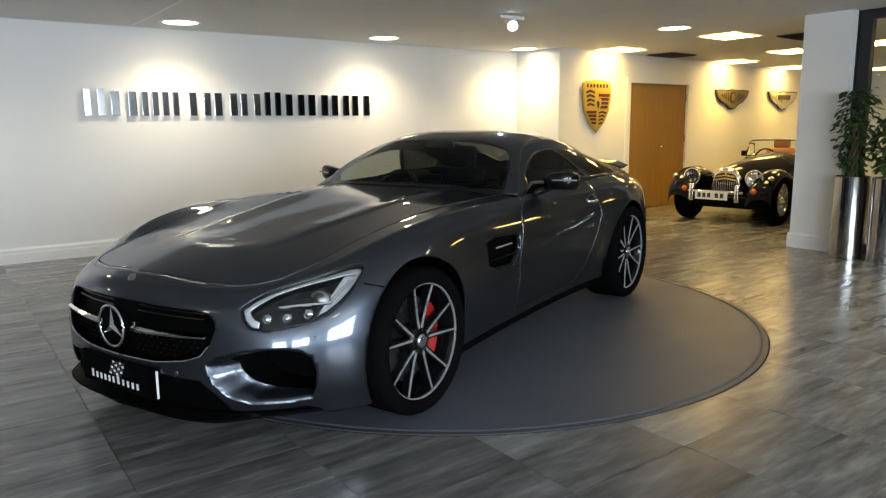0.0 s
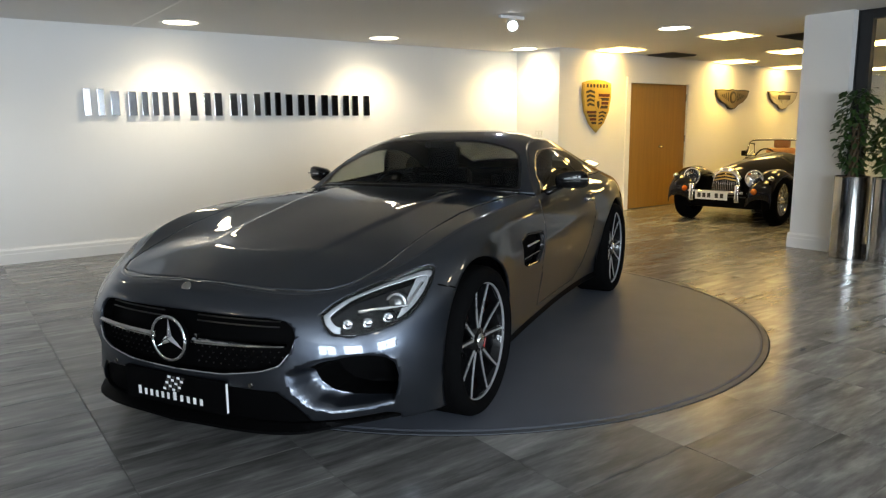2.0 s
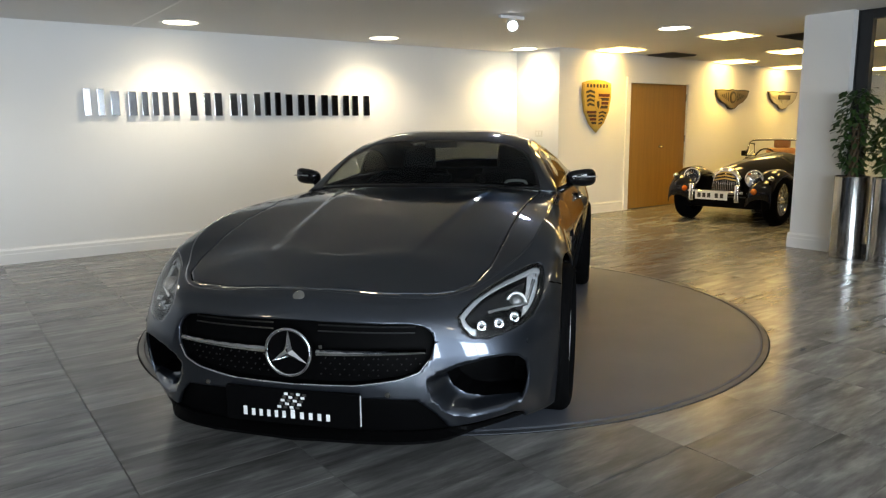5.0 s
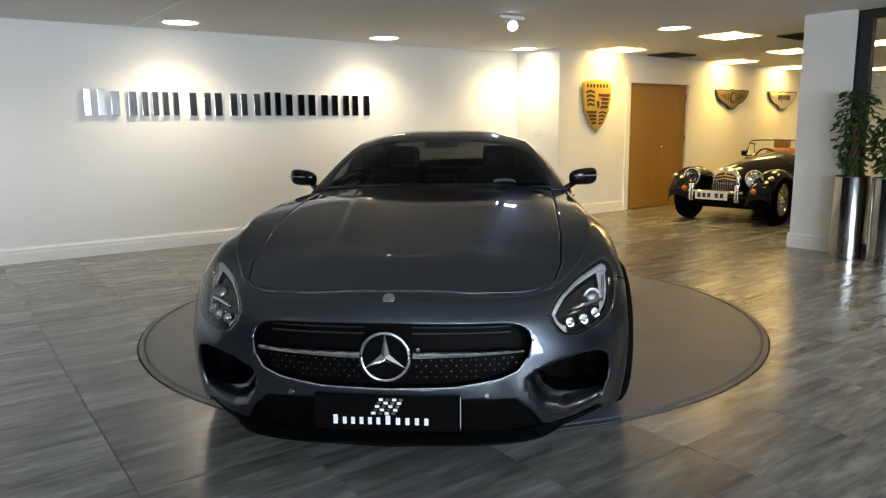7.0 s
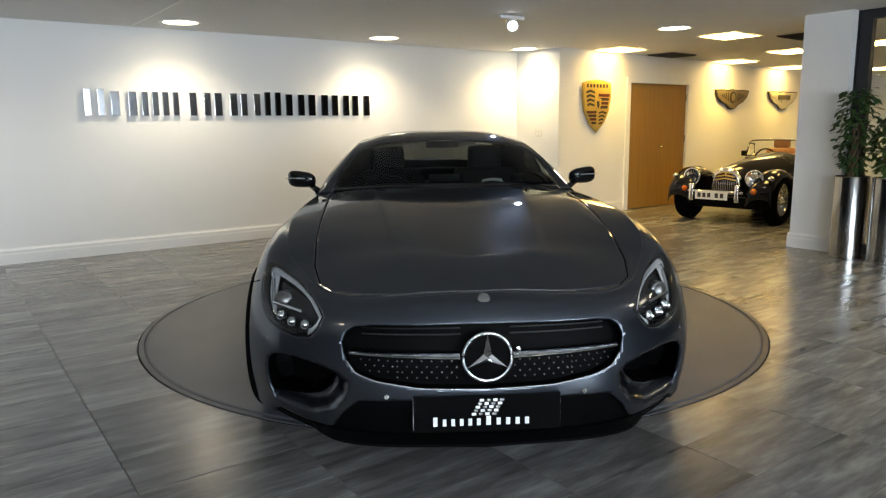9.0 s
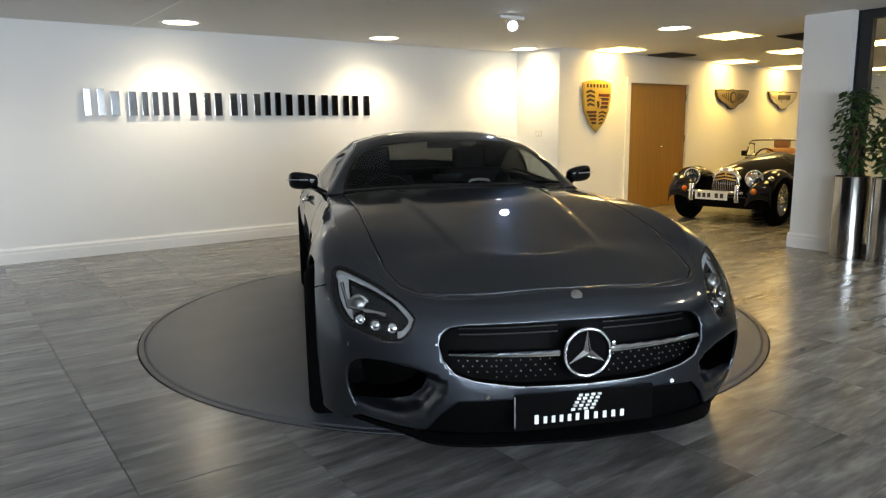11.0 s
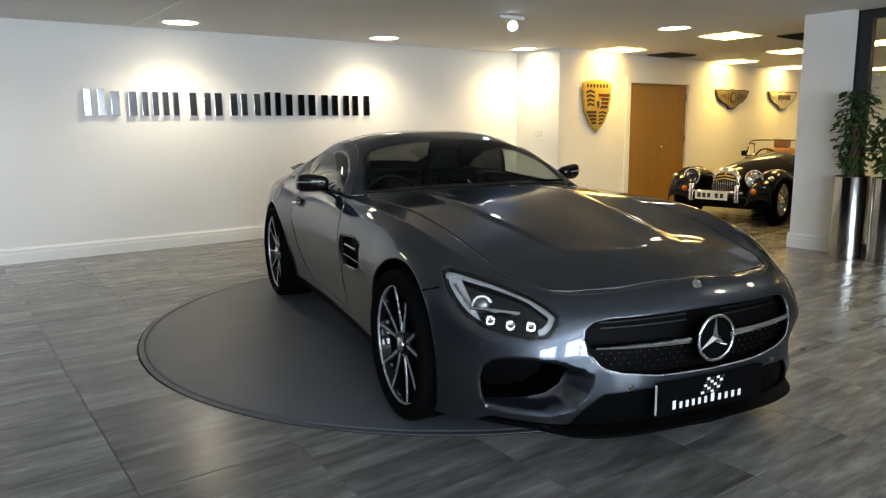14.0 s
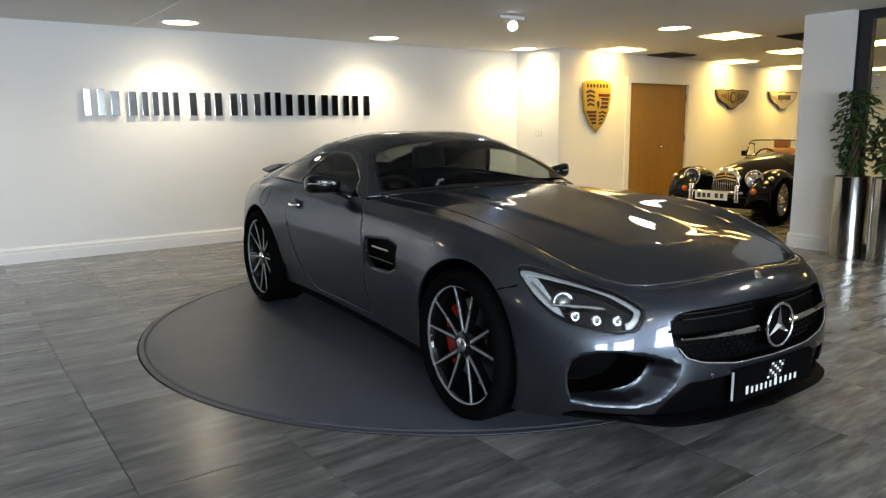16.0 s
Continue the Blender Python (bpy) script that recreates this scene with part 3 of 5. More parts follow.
for k in range(3):
    a = radians(90 + 120 * k)
    d, t = Vector((0, math.cos(a), math.sin(a))), Vector((0, -math.sin(a), math.cos(a)))
    c = Vector((2.445, 0, .479))
    bm = bmesh.new()
    tip, l, r, top = (bm.verts.new(q) for q in (c + d * .083, c + t * .017 - d * .004, c - t * .017 - d * .004, c + Vector((.012, 0, 0))))
    bm.faces.new((tip, l, top))
    bm.faces.new((tip, top, r))
    bm.faces.new((tip, r, l))
    part("emblem_bar", bm, M_CHROME, emblem)
part("emblem_back", lathe([(.0005, .004), (.084, .002), (.084, -.012)], 40, m=Matrix.Translation((2.436, 0, .479)) @ pose(0, 0, 0, 0, 90, 0)), M_BLACK, emblem)
part("radar_cover", boxed((2.40, .105, .49), (2.422, .120, .505), .004), M_STEEL, car)

plate = part("show_plate", boxed((2.424, -.2625, .205), (2.442, .2625, .335)), M_BLACK, car, "black show plate with white markings")
for lo, hi in (((2.426, -.2640, .212), (2.436, -.2627, .328)), ((2.426, .2627, .212), (2.436, .2640, .328))):
    part("plate_edge", boxed(lo, hi), M_WHITE, plate, "white plate edge")
for y, w, h in [(-.186, .024, .034)] + [(-.153 + .0305 * k, .021, .026) for k in range(5)] + [(.004, .026, .034)] + [(.040 + .034 * k, .023, .026) for k in range(4)]:
    part("plate_bar", boxed((2.4425, y - w * .32, .226), (2.4435, y + w * .32, .226 + h)), M_WHITE, plate)
for i in range(4):
    for j in range(5):
        y, z = (i - 1.5) * .024 + j * .007 - .012, .268 + j * .0128
        part("plate_mark", boxed((2.4425, y - .0075, z - .0048), (2.4435, y + .0075, z + .0048)), M_STEEL if (i + j) % 2 else M_WHITE, plate)
for s in (1, -1):
    p, n = spot_on(side_sheet, .34, .178)
    part("parking_sensor", lathe([(.0005, .004), (.009, .004), (.011, 0)], 14, m=Matrix.Translation((p.x, s * p.y, p.z)) @ pose(0, 0, 0, 0, 90, 0)), M_STEEL, car)
    p, n = spot_on(side_sheet, .93, .33)
    part("parking_sensor", lathe([(.0005, .003), (.009, .003), (.011, -.002)], 14, m=Matrix.Translation((p.x, s * p.y, p.z)) @ Vector((n.x, s * n.y, n.z)).to_track_quat("Z", "Y").to_matrix().to_4x4()), M_PAINT, car)
    sunk(panel("intake_scoop", scoop_patch, M_PAINT, car, "painted scoop beside the air intake", thick=0, both=False, side=s), scoop_patch, s)
    cavity("side_intake", intake_patch, .15, M_BLACK, "black side air intake", (s,), scoop_depth)
panel("lower_intake", lower_patch, M_BLACK, car, "black lower air intake", thick=0, shift=-0.02)
# splitter lip
us = np.linspace(0, 1.17, 26)
base = spline([(2.40, -.001, .15)] + L0[1:6], TS[:6], us)
bm = bmesh.new()
rows = []
for s in (-1, 1):
    seq = list(zip(us, base))
    for u, p in (reversed(seq) if s < 0 else seq[1:]):
        out = Vector((p[0] - 1.2, p[1] * 1.15, 0)).normalized()
        o = .050 - .012 * min(1, max(0, u - .3) / .25) - .045 * max(0, min(1, (u - .54) / .16))
        up = .010 + .012 * max(0, u - .45) / .6
        a, b = Vector(p) - out * .10, Vector(p) + out * o
        rows.append([bm.verts.new((q.x, s * q.y, z)) for q, z in ((a, .178), (Vector(p), .174), (b, .144 + up), (b, .134 + up), (a, .144))])
for a, b in zip(rows, rows[1:]):
    for k in range(5):
        bm.faces.new((a[k], a[(k + 1) % 5], b[(k + 1) % 5], b[k]))
part("splitter", bm, M_BLACK, car, "black front splitter lip")

# ---- headlamps ----
for s in (1, -1):
    lamp = panel("headlamp", lamp_patch, M_GLOSSBLACK, car, "black-cased headlamp with bright light guide", thick=0, shift=-0.05, both=False, side=s)
    _, rimp = lamp_patch.cut(lambda d: -(LAMP(d) + .010))
    panel("lamp_rim", rimp, M_GLOSSBLACK, lamp, thick=.045, both=False, side=s, shift=-.001)
    for near, far in ((.008, .037),):
        g = lamp_patch.cut(lambda d: LAMP(d) + near)[1].cut(lambda d: -(LAMP(d) + far))[1]
        guide = g.cut(lambda d: -np.maximum(d[:, 4] - (.445 + .20 * (d[:, 3] - .62)), .70 - d[:, 3]))[1]
        panel("light_guide", guide, M_GUIDE, lamp, "frosted bright light guide", thick=.004, both=False, side=s, shift=-.020)
    reflector = lamp_patch.cut(lambda d: LAMP(d) + .052)[1].cut(lambda d: .452 + .10 * (d[:, 3] - .65) - d[:, 4])[1]
    panel("reflector", reflector, M_CHAMBER, lamp, "dark polished lamp reflector", thick=0, both=False, side=s, shift=-.044)
    tip = lamp_patch.cut(lambda d: LAMP(d) + .018)[1].cut(lambda d: .985 - d[:, 3] + .5 * (d[:, 4] - .5))[1]
    panel("tip_reflector", tip, M_GUIDE, lamp, "faceted bright reflector at the lamp's tail", thick=0, both=False, side=s, shift=-.032)
    panel("lens", lamp_patch, M_LENS, lamp, thick=0, both=False, side=s).visible_shadow = False
    p, n = spot_on(side_sheet, .93, .495)
    mtx = lambda p, n, back: Matrix.Translation((p.x - n.x * back, s * (p.y - n.y * back), p.z - n.z * back)) @ Vector((.80, s * .32, .10)).to_track_quat("Z", "Y").to_matrix().to_4x4()
    part("projector", lathe([(.0005, .016), (.018, .013), (.030, .004), (.034, -.004), (.040, .004), (.043, -.002), (.043, -.03)], 24, m=mtx(p, n, .040)), M_IRON, lamp, smooth=True)
    for u, v in ((.735, .425), (.815, .428), (.895, .436)):
        p, n = spot_on(side_sheet, u, v)
        part("led", lathe([(.0005, .010), (.009, .007), (.014, .0), (.016, .006), (.019, .002), (.019, -.02)], 16, m=mtx(p, n, .024)), M_CHROME, lamp, smooth=True)
    a, n = spot_on(side_sheet, .76, .485)
    b, n2 = spot_on(side_sheet, .98, .46)
    c, n3 = spot_on(side_sheet, 1.05, .54)
    part("lamp_bar", tube([(q.x - m.x * .03, s * (q.y - m.y * .03), q.z - m.z * .03) for q, m in ((a, n), (b, n2), (c, n3))], .007, 8), M_CHROME, lamp)

# ---- flanks: vents, handles, mirrors ----
for s in (1, -1):
    vent = panel("side_vent", vent_patch, M_BLACK, car, "black side vent", thick=0, shift=-0.045, both=False, side=s)
    _, vr = vent_patch.cut(lambda d: -(VENT(d) + .006))
    panel("vent_rim", vr, M_GLOSSBLACK, vent, thick=.045, both=False, side=s, shift=-.001)
    for v in (.40, .445):
        p, n = spot_on(side_sheet, 2.13 if v < .43 else 2.20, v)
        q, n = spot_on(side_sheet, 2.42 if v < .43 else 2.38, v)
        part("vent_slat", tube([(p.x, s * (p.y - .012), p.z), (q.x, s * (q.y - .012), q.z)], .005, 6), M_SILVER if v > .43 else M_GLOSSBLACK, vent)
    hm = Matrix.Translation((-.43, s * .889, .785)) @ pose(0, 0, 0, -14 * s, 0, 0)
    handle = part("door_handle", lathe([(.0005, .016), (.030, .014), (.045, .008), (.052, -.004)], 20, "Y", m=hm @ Matrix.Diagonal((1.5, s, .8, 1))), M_PAINT, car, smooth=True)
    part("grip", tube([hm @ Vector((x, s * y, 0)) for x, y in ((-.08, .006), (-.05, .028), (0, .034), (.05, .028), (.08, .006))], .011, 8), M_CHROME, handle, smooth=True)
    bm = bmesh.new()
    bmesh.ops.create_uvsphere(bm, u_segments=24, v_segments=14, radius=1.0)
    for v in bm.verts:
        x, y, z = v.co
        x, y, z = (math.copysign(abs(c) ** .62, c) for c in (x, y, z))
        x = max(x, -.35)
        v.co = Vector((.105 + .075 * x - .03 * y, s * (.928 + .092 * y), .950 + (.052 + .006 * y) * z - .010 * (1 - y) * .5 + .012 * x))
    mirror = part("door_mirror", bm, M_GLOSSBLACK, car, "gloss black door mirror", smooth=True)
    part("mirror_stalk", tube([(.24, s * .795, .868), (.20, s * .83, .89), (.13, s * .88, .912)], lambda t: .022 - .004 * t, 10), M_GLOSSBLACK, mirror, smooth=True)
    part("mirror_strip", tube([(.185, s * .86, .955), (.185, s * .92, .957), (.165, s * 1.0, .958), (.13, s * 1.03, .956)], .004, 6), M_SILVER, mirror)

# ---- wheels ----
def wheel(x, z, r, s, rim, width, turn):
    y0 = .835 if x > 0 else .815
    w = tagged(new("wheel"), "")
    w.parent = car
    base = Matrix.Translation((x, s * y0, z)) @ pose(0, 0, 0, 0, 0, 0 if s > 0 else 180)
    w.matrix_basis = base
    h = width / 2
    part("tyre", lathe([(rim - .004, h - .03), (rim + .012, h - .004), (rim + .03, h), (r - .03, h - .004), (r - .012, h - .016), (r - .002, h - .035), (r, h - .05), (r, -h + .04), (r - .02, -h), (rim, -h)], 64, "Y"), M_RUBBER, w, smooth=True)
    part("barrel", lathe([(rim, h - .028), (rim - .014, h - .05), (rim - .024, -.02), (rim - .03, -h), (rim, -h)], 48, "Y"), M_GLOSSBLACK, w, smooth=True)
    part("rim_edge", lathe([(rim - .006, h - .034), (rim - .005, h - .026), (rim + .003, h - .023), (rim + .006, h - .028)], 64, "Y"), M_SILVER, w)
    for k in range(10):
        pair, sgn = divmod(k, 2)
        a0 = radians(72 * pair + turn)
        a1 = a0 + radians(15.5 if sgn else -15.5)
        a0 += radians(9 if sgn else -9)
        for nm, mt, wd, off in (("spoke", M_SILVER, (.0056, .0038), 0.0), ("spoke_side", M_GLOSSBLACK, (.015, .011), -.004)):
            p0, p1 = Vector((.055 * math.cos(a0), 0, .055 * math.sin(a0))), Vector(((rim - .008) * math.cos(a1), 0, (rim - .008) * math.sin(a1)))
            d = (p1 - p0).normalized()
            t = Vector((-d.z, 0, d.x))
            bm = bmesh.new()
            rings = []
            for f in (0, .25, .6, 1):
                c = p0.lerp(p1, f)
                yy = h - .045 + .012 * f ** 2 + off
                ww = wd[0] + (wd[1] - wd[0]) * f
                rings.append([bm.verts.new((c.x + t.x * e, yy + g, c.z + t.z * e)) for e, g in ((-ww, 0), (ww, 0), (ww * 1.1, -.012 if nm == "spoke" else -.035), (-ww * 1.1, -.012 if nm == "spoke" else -.035))])
            for a, b in zip(rings, rings[1:]):
                for j in range(4):
                    bm.faces.new((a[j], a[(j + 1) % 4], b[(j + 1) % 4], b[j]))
            bm.faces.new(rings[0])
            bm.faces.new(rings[-1][::-1])
            part(nm, bm, mt, w)
    part("hub", lathe([(.0005, h - .038), (.05, h - .04), (.064, h - .05), (.075, h - .09), (.075, -.03)], 30, "Y"), M_GLOSSBLACK, w, smooth=True)
    part("hub_cap", lathe([(.0005, h - .026), (.026, h - .028), (.034, h - .034), (.034, h - .045)], 24, "Y"), M_CHROME, w, smooth=True)
    for k in range(5):
        a = radians(72 * k + turn)
        part("wheel_bolt", lathe([(.0005, h - .036), (.007, h - .036), (.009, h - .05)], 8, "Y", m=Matrix.Translation((.050 * math.cos(a), 0, .050 * math.sin(a)))), M_STEEL, w)
    part("brake_disc", lathe([(.06, .012), (.195, .012), (.195, -.018), (.06, -.018)], 40, "Y"), M_IRON, w)
    fx = (-1 if x > 0 else 1) * s
    pts = []
    for a in range(-42, 43, 7):
        pts.append((radians(a), .0))
    bm = bmesh.new()
    prev = None
    for a, _ in pts:
        ring = [bm.verts.new((fx * q * math.cos(a), yv, q * math.sin(a))) for q, yv in ((.145, .035), (.205, .037), (.212, .02), (.212, -.03), (.135, -.03))]
        if prev:
            for k in range(5):
                bm.faces.new((prev[k], prev[(k + 1) % 5], ring[(k + 1) % 5], ring[k]))
        else:
            bm.faces.new(ring)
        prev = ring
    bm.faces.new(prev[::-1])
    part("brake_caliper", bm, M_RED, w, "red brake caliper")
    return w


for s in (1, -1):
    wheel(AXLE_F, .334, .334, s, .262, .262, 22)
    wheel(AXLE_R, .342, .342, s, .272, .29, 50)
    for ax, rr in ((AXLE_F, .40), (AXLE_R, .41)):
        bm = bmesh.new()
        prev = None
        for k in range(25):
            a = math.pi * (k / 24 * 1.24 - .12)
            ring = [bm.verts.new((ax + rr * math.cos(a), s * y, max(.14, .338 + rr * math.sin(a)))) for y in (.90, .62)] + [bm.verts.new((ax + .1 * math.cos(a), s * .60, .338 + .1 * math.sin(a)))]
            if prev:
                for j in range(2):
                    bm.faces.new((prev[j], prev[j + 1], ring[j + 1], ring[j]))
            prev = ring
        part("wheel_liner", bm, M_BLACK, car)

# ---- underside and cabin ----
part("underbody", boxed((-1.85, -.60, .15), (2.28, .60, .24), .01), M_BLACK, car)
part("bulkhead", boxed((.62, -.70, .24), (.66, .70, .84)), M_BLACK, car)
part("cabin_floor", boxed((-1.25, -.74, .24), (.62, .74, .34)), M_CABIN, car)
part("door_lining", boxed((-.95, .76, .34), (.45, .79, .84), .01), M_CABIN, car)
part("door_lining", boxed((-.95, -.79, .34), (.45, -.76, .84), .01), M_CABIN, car)
part("rear_shelf", boxed((-1.70, -.60, .70), (-.95, .60, .80), .02), M_CABIN, car)
bm = bmesh.new()
prev = None
for y in [-.76 + 1.52 * k / 16 for k in range(17)]:
    bulge = .03 * math.cos(y * 3)
    ring = [bm.verts.new((x, y, z + b * bulge)) for x, z, b in ((.60, .86, .3), (.45, .885, .6), (.28, .885, 1), (.17, .86, 1), (.14, .78, .5), (.22, .60, 0), (.60, .58, 0))]
    if prev:
        for k in range(6):
            bm.faces.new((prev[k], prev[k + 1], ring[k + 1], ring[k]))
    prev = ring
part("dashboard", bm, M_CABIN, car, smooth=True)
part("dash_strip", tube([(.145, -.30, .845), (.135, -.12, .862), (.135, .12, .862), (.145, .30, .845)], .007, 6), M_SILVER, car, "bright dashboard strip", smooth=True)
for k in range(4):
    part("air_vent", lathe([(.034, 0), (.040, .006), (.044, .002), (.044, -.02)], 20, m=Matrix.Translation((.165, -.165 + .11 * k, .80)) @ pose(0, 0, 0, 0, -90, 0)), M_SILVER, car, "round silver air vent", smooth=True)
part("centre_console", boxed((-.75, -.14, .34), (.30, .14, .60), .03), M_CABIN, car)
part("display", boxed((.15, -.10, .86), (.17, .10, .97), .006), M_GLOSSBLACK, car)
ring_pts = [Vector((.04, -.38, .80)) + pose(0, 0, 0, 0, -22, 0) @ Vector((0, .18 * math.cos(a), .18 * math.sin(a))) for a in [2 * math.pi * k / 36 for k in range(36)]]
steer = part("steering_wheel", tube(ring_pts, .015, 8, closed=True), M_CABIN, car, smooth=True)
part("steering_hub", boxed((.035, -.46, .765), (.075, -.30, .835), .02), M_CABIN, steer)
for a in (0, 180, 270):
    part("steering_spoke", tube([(.055, -.38, .80), Vector((.04, -.38, .80)) + pose(0, 0, 0, 0, -22, 0) @ Vector((0, .17 * math.cos(radians(a)), .17 * math.sin(radians(a))))], .012, 6), M_SILVER, steer)
for s in (1, -1):
    seat = part("seat", boxed((-.62, s * .38 - .24, .36), (-.05, s * .38 + .24, .52), .06), M_CABIN, car, "black leather bucket seat", smooth=True)
    part("backrest", boxed((-.08, -.25, 0), (.08, .25, .52), .07, m=Matrix.Translation((-.60, s * .38, .46)) @ pose(0, 0, 0, 0, -20, 0)), M_CABIN, seat, smooth=True)
    part("headrest", boxed((-.05, -.13, 0), (.05, .13, .20), .045, m=Matrix.Translation((-.78, s * .38, .93)) @ pose(0, 0, 0, 0, -12, 0)), M_CABIN, seat, smooth=True)
    if s > 0:
        # highlight on the left seat's glossy shell, modelled as a pale loop
        part("seat_trim", tube([(-.60, .42 - .10, .82), (-.61, .42 - .065, .868), (-.615, .42, .874), (-.61, .42 + .065, .868), (-.60, .42 + .10, .82)], .011, 8), M_TRIM, seat, "white loop drawn as the gloss highlight on the seat shell", smooth=True)
    for e in (-1, 1):
        part("bolster", boxed((-.06, -.05, 0), (.10, .05, .42), .045, m=Matrix.Translation((-.54, s * .38 + e * .23, .50)) @ pose(0, 0, 0, 0, -20, 0)), M_CABIN, seat, smooth=True)
part("rear_view_mirror", boxed((.02, -.11, 1.135), (.05, .11, 1.19), .012), M_CABIN, car)
for s, y0 in ((1, .30), (-1, -.32)):
    part("wiper", tube([(.53 - .10 * abs(y0) + .012, y0 * .2, .935), (.50, y0 + .1, .935), (.44, y0 + .36 * (1 if s > 0 else .2), .922)], .007, 6), M_BLACK, car)


# ======== fixtures of the showroom ========
M_VENT = mat("dark vent metal", (0.10, 0.10, 0.095), 0.5)
M_GOLD = mat("gold plaque", (0.60, 0.42, 0.11), 0.36, 0.35, vary=0.2, scale=30)
M_PLAQUERED = mat("plaque oxblood", (0.085, 0.014, 0.010), 0.4)
M_PLAQUEDARK = mat("plaque dark grey", (0.055, 0.045, 0.030), 0.4, 0.3)
M_BRONZE = mat("plaque bronze", (0.26, 0.21, 0.13), 0.42, 0.4, vary=0.35, scale=18)
M_PLAQUEPALE = mat("plaque pewter", (0.55, 0.52, 0.44), 0.4, 0.5, vary=0.2, scale=20)
M_SWITCH = mat("white switch plastic", (0.75, 0.74, 0.72), 0.35)
M_ALU = mat("anthracite aluminium", (0.030, 0.031, 0.033), 0.4, 0.3)
M_SIGNSTEEL = mat("polished sign steel", (0.50, 0.51, 0.53), 0.16, 1.0, vary=0.05)


def downlight(x, y, r=0.175):
    z = ceil_at(x)
    ob = tagged(new("downlight"), "round recessed ceiling downlight, switched on", "downlight", "ceiling downlights")
    ob.location = (x, y, z)
    part("bezel", lathe([(r, -.001), (r + .025, -.004), (r + .022, -.009), (r, -.012), (r - .012, -.006), (r - .012, -.002)], 32), M_TRIM, ob)
    part("diffuser", lathe([(.0005, -.006), (r * .6, -.0055), (r - .012, -.004), (r - .012, -.001)], 32), M_LAMPON, ob)
    return ob


def light_panel(x, y, sx=0.56, sy=0.52):
    z = ceil_at(x)
    ob = tagged(new("ceiling_light"), "square recessed ceiling light panel, switched on", "ceiling light", "ceiling light panels")
    ob.matrix_world = Matrix.Translation((x, y, z - .004)) @ pose(0, 0, 0, 0, 0.83 if x > 4.4 else 0, 0)
    for lo, hi in (((-sx / 2, -sy / 2, -.008), (sx / 2, -sy / 2 + .02, 0)), ((-sx / 2, sy / 2 - .02, -.008), (sx / 2, sy / 2, 0)),
                   ((-sx / 2, -sy / 2 + .02, -.008), (-sx / 2 + .02, sy / 2 - .02, 0)), ((sx / 2 - .02, -sy / 2 + .02, -.008), (sx / 2, sy / 2 - .02, 0))):
        part("frame", boxed(lo, hi), M_TRIM, ob)
    part("diffuser", boxed((-sx / 2 + .02, -sy / 2 + .02, -.005), (sx / 2 - .02, sy / 2 - .02, -.001)), M_LAMPWARM, ob)
    return ob


# the fill lamps get the same fittings, added where the camera never looks
for x, y, w, c in DOWNLIGHTS + FILL_AND_ROOM_LIGHTS:
    downlight(x, y)
# includes the added, unseen panel behind the partition
for x, y, w, c in PANELS:
    light_panel(x, y)


def ceiling_vent(x, y, sx, sy):
    ob = tagged(new("ceiling_vent"), "dark square ceiling air vent with slats", "vent", "ceiling vents")
    ob.matrix_world = Matrix.Translation((x, y, ceil_at(x) - .004)) @ pose(0, 0, 0, 0, 0.83, 0)
    part("backing", boxed((-sx / 2, -sy / 2, -.003), (sx / 2, sy / 2, 0)), M_VENT, ob)
    n = 9
    for k in range(n):
        yy = -sy / 2 + sy * (k + .5) / n
        part("slat", boxed((-sx / 2, -.012, -.002), (sx / 2, .012, .002), m=Matrix.Translation((0, yy, -.012)) @ pose(0, 0, 0, 35, 0, 0)), M_VENT, ob)


ceiling_vent(6.27, 2.95, .58, .46)
ceiling_vent(5.80, .70, .56, .45)

# track spotlight under the ceiling
sp = tagged(new("track_spotlight"), "small white ceiling spotlight, switched on", "spotlight")
sp.location = (1.86, 1.52, CEIL)
part("track", boxed((-.14, -.018, -.03), (.16, .018, -.001), .004), M_TRIM, sp)
part("arm", tube([(0, 0, -.03), (0, -.01, -.06)], .008, 8), M_TRIM, sp)
sm = Matrix.Translation((0, -.02, -.085)) @ Vector((-.50, -.72, -.45)).to_track_quat("Z", "Y").to_matrix().to_4x4()
part("head", lathe([(.0005, -.05), (.040, -.05), (.052, -.02), (.055, .045), (.049, .045), (.046, .03)], 24, m=sm), M_TRIM, sp, smooth=True)
part("bulb", lathe([(.0005, .040), (.046, .034), (.046, .030)], 20, m=sm), M_LAMPWHITE, sp)
spot(1.80, 1.42, CEIL - .14, 9, (0.85, 0.92, 1.0), 100, 0.6, 0.045).matrix_world = look((1.80, 1.42, CEIL - .14), (.6, -.6, 0.5))

# ceiling seam strip
tagged(mesh_ob("ceiling_joint", boxed((-1.03, -4.0, CEIL - .003), (-1.01, WALL_Y, CEIL - .0005)), M_TRIM), "thin white ceiling joint cover", kind="structure")

# wall lettering shown as plain bars
sign = tagged(new("wall_sign"), "long sign of polished steel and black bars on the white wall", "sign")
BARS = [(-1.53, .21, 0), (-1.28, .27, 0), (-.98, .44, 0), (-.49, .25, 0), (-.22, .28, 0), (.08, .25, 0), (.37, .21, 1), (.63, .25, 1), (.92, .27, 1), (1.23, .25, 1), (1.51, .26, 1)]
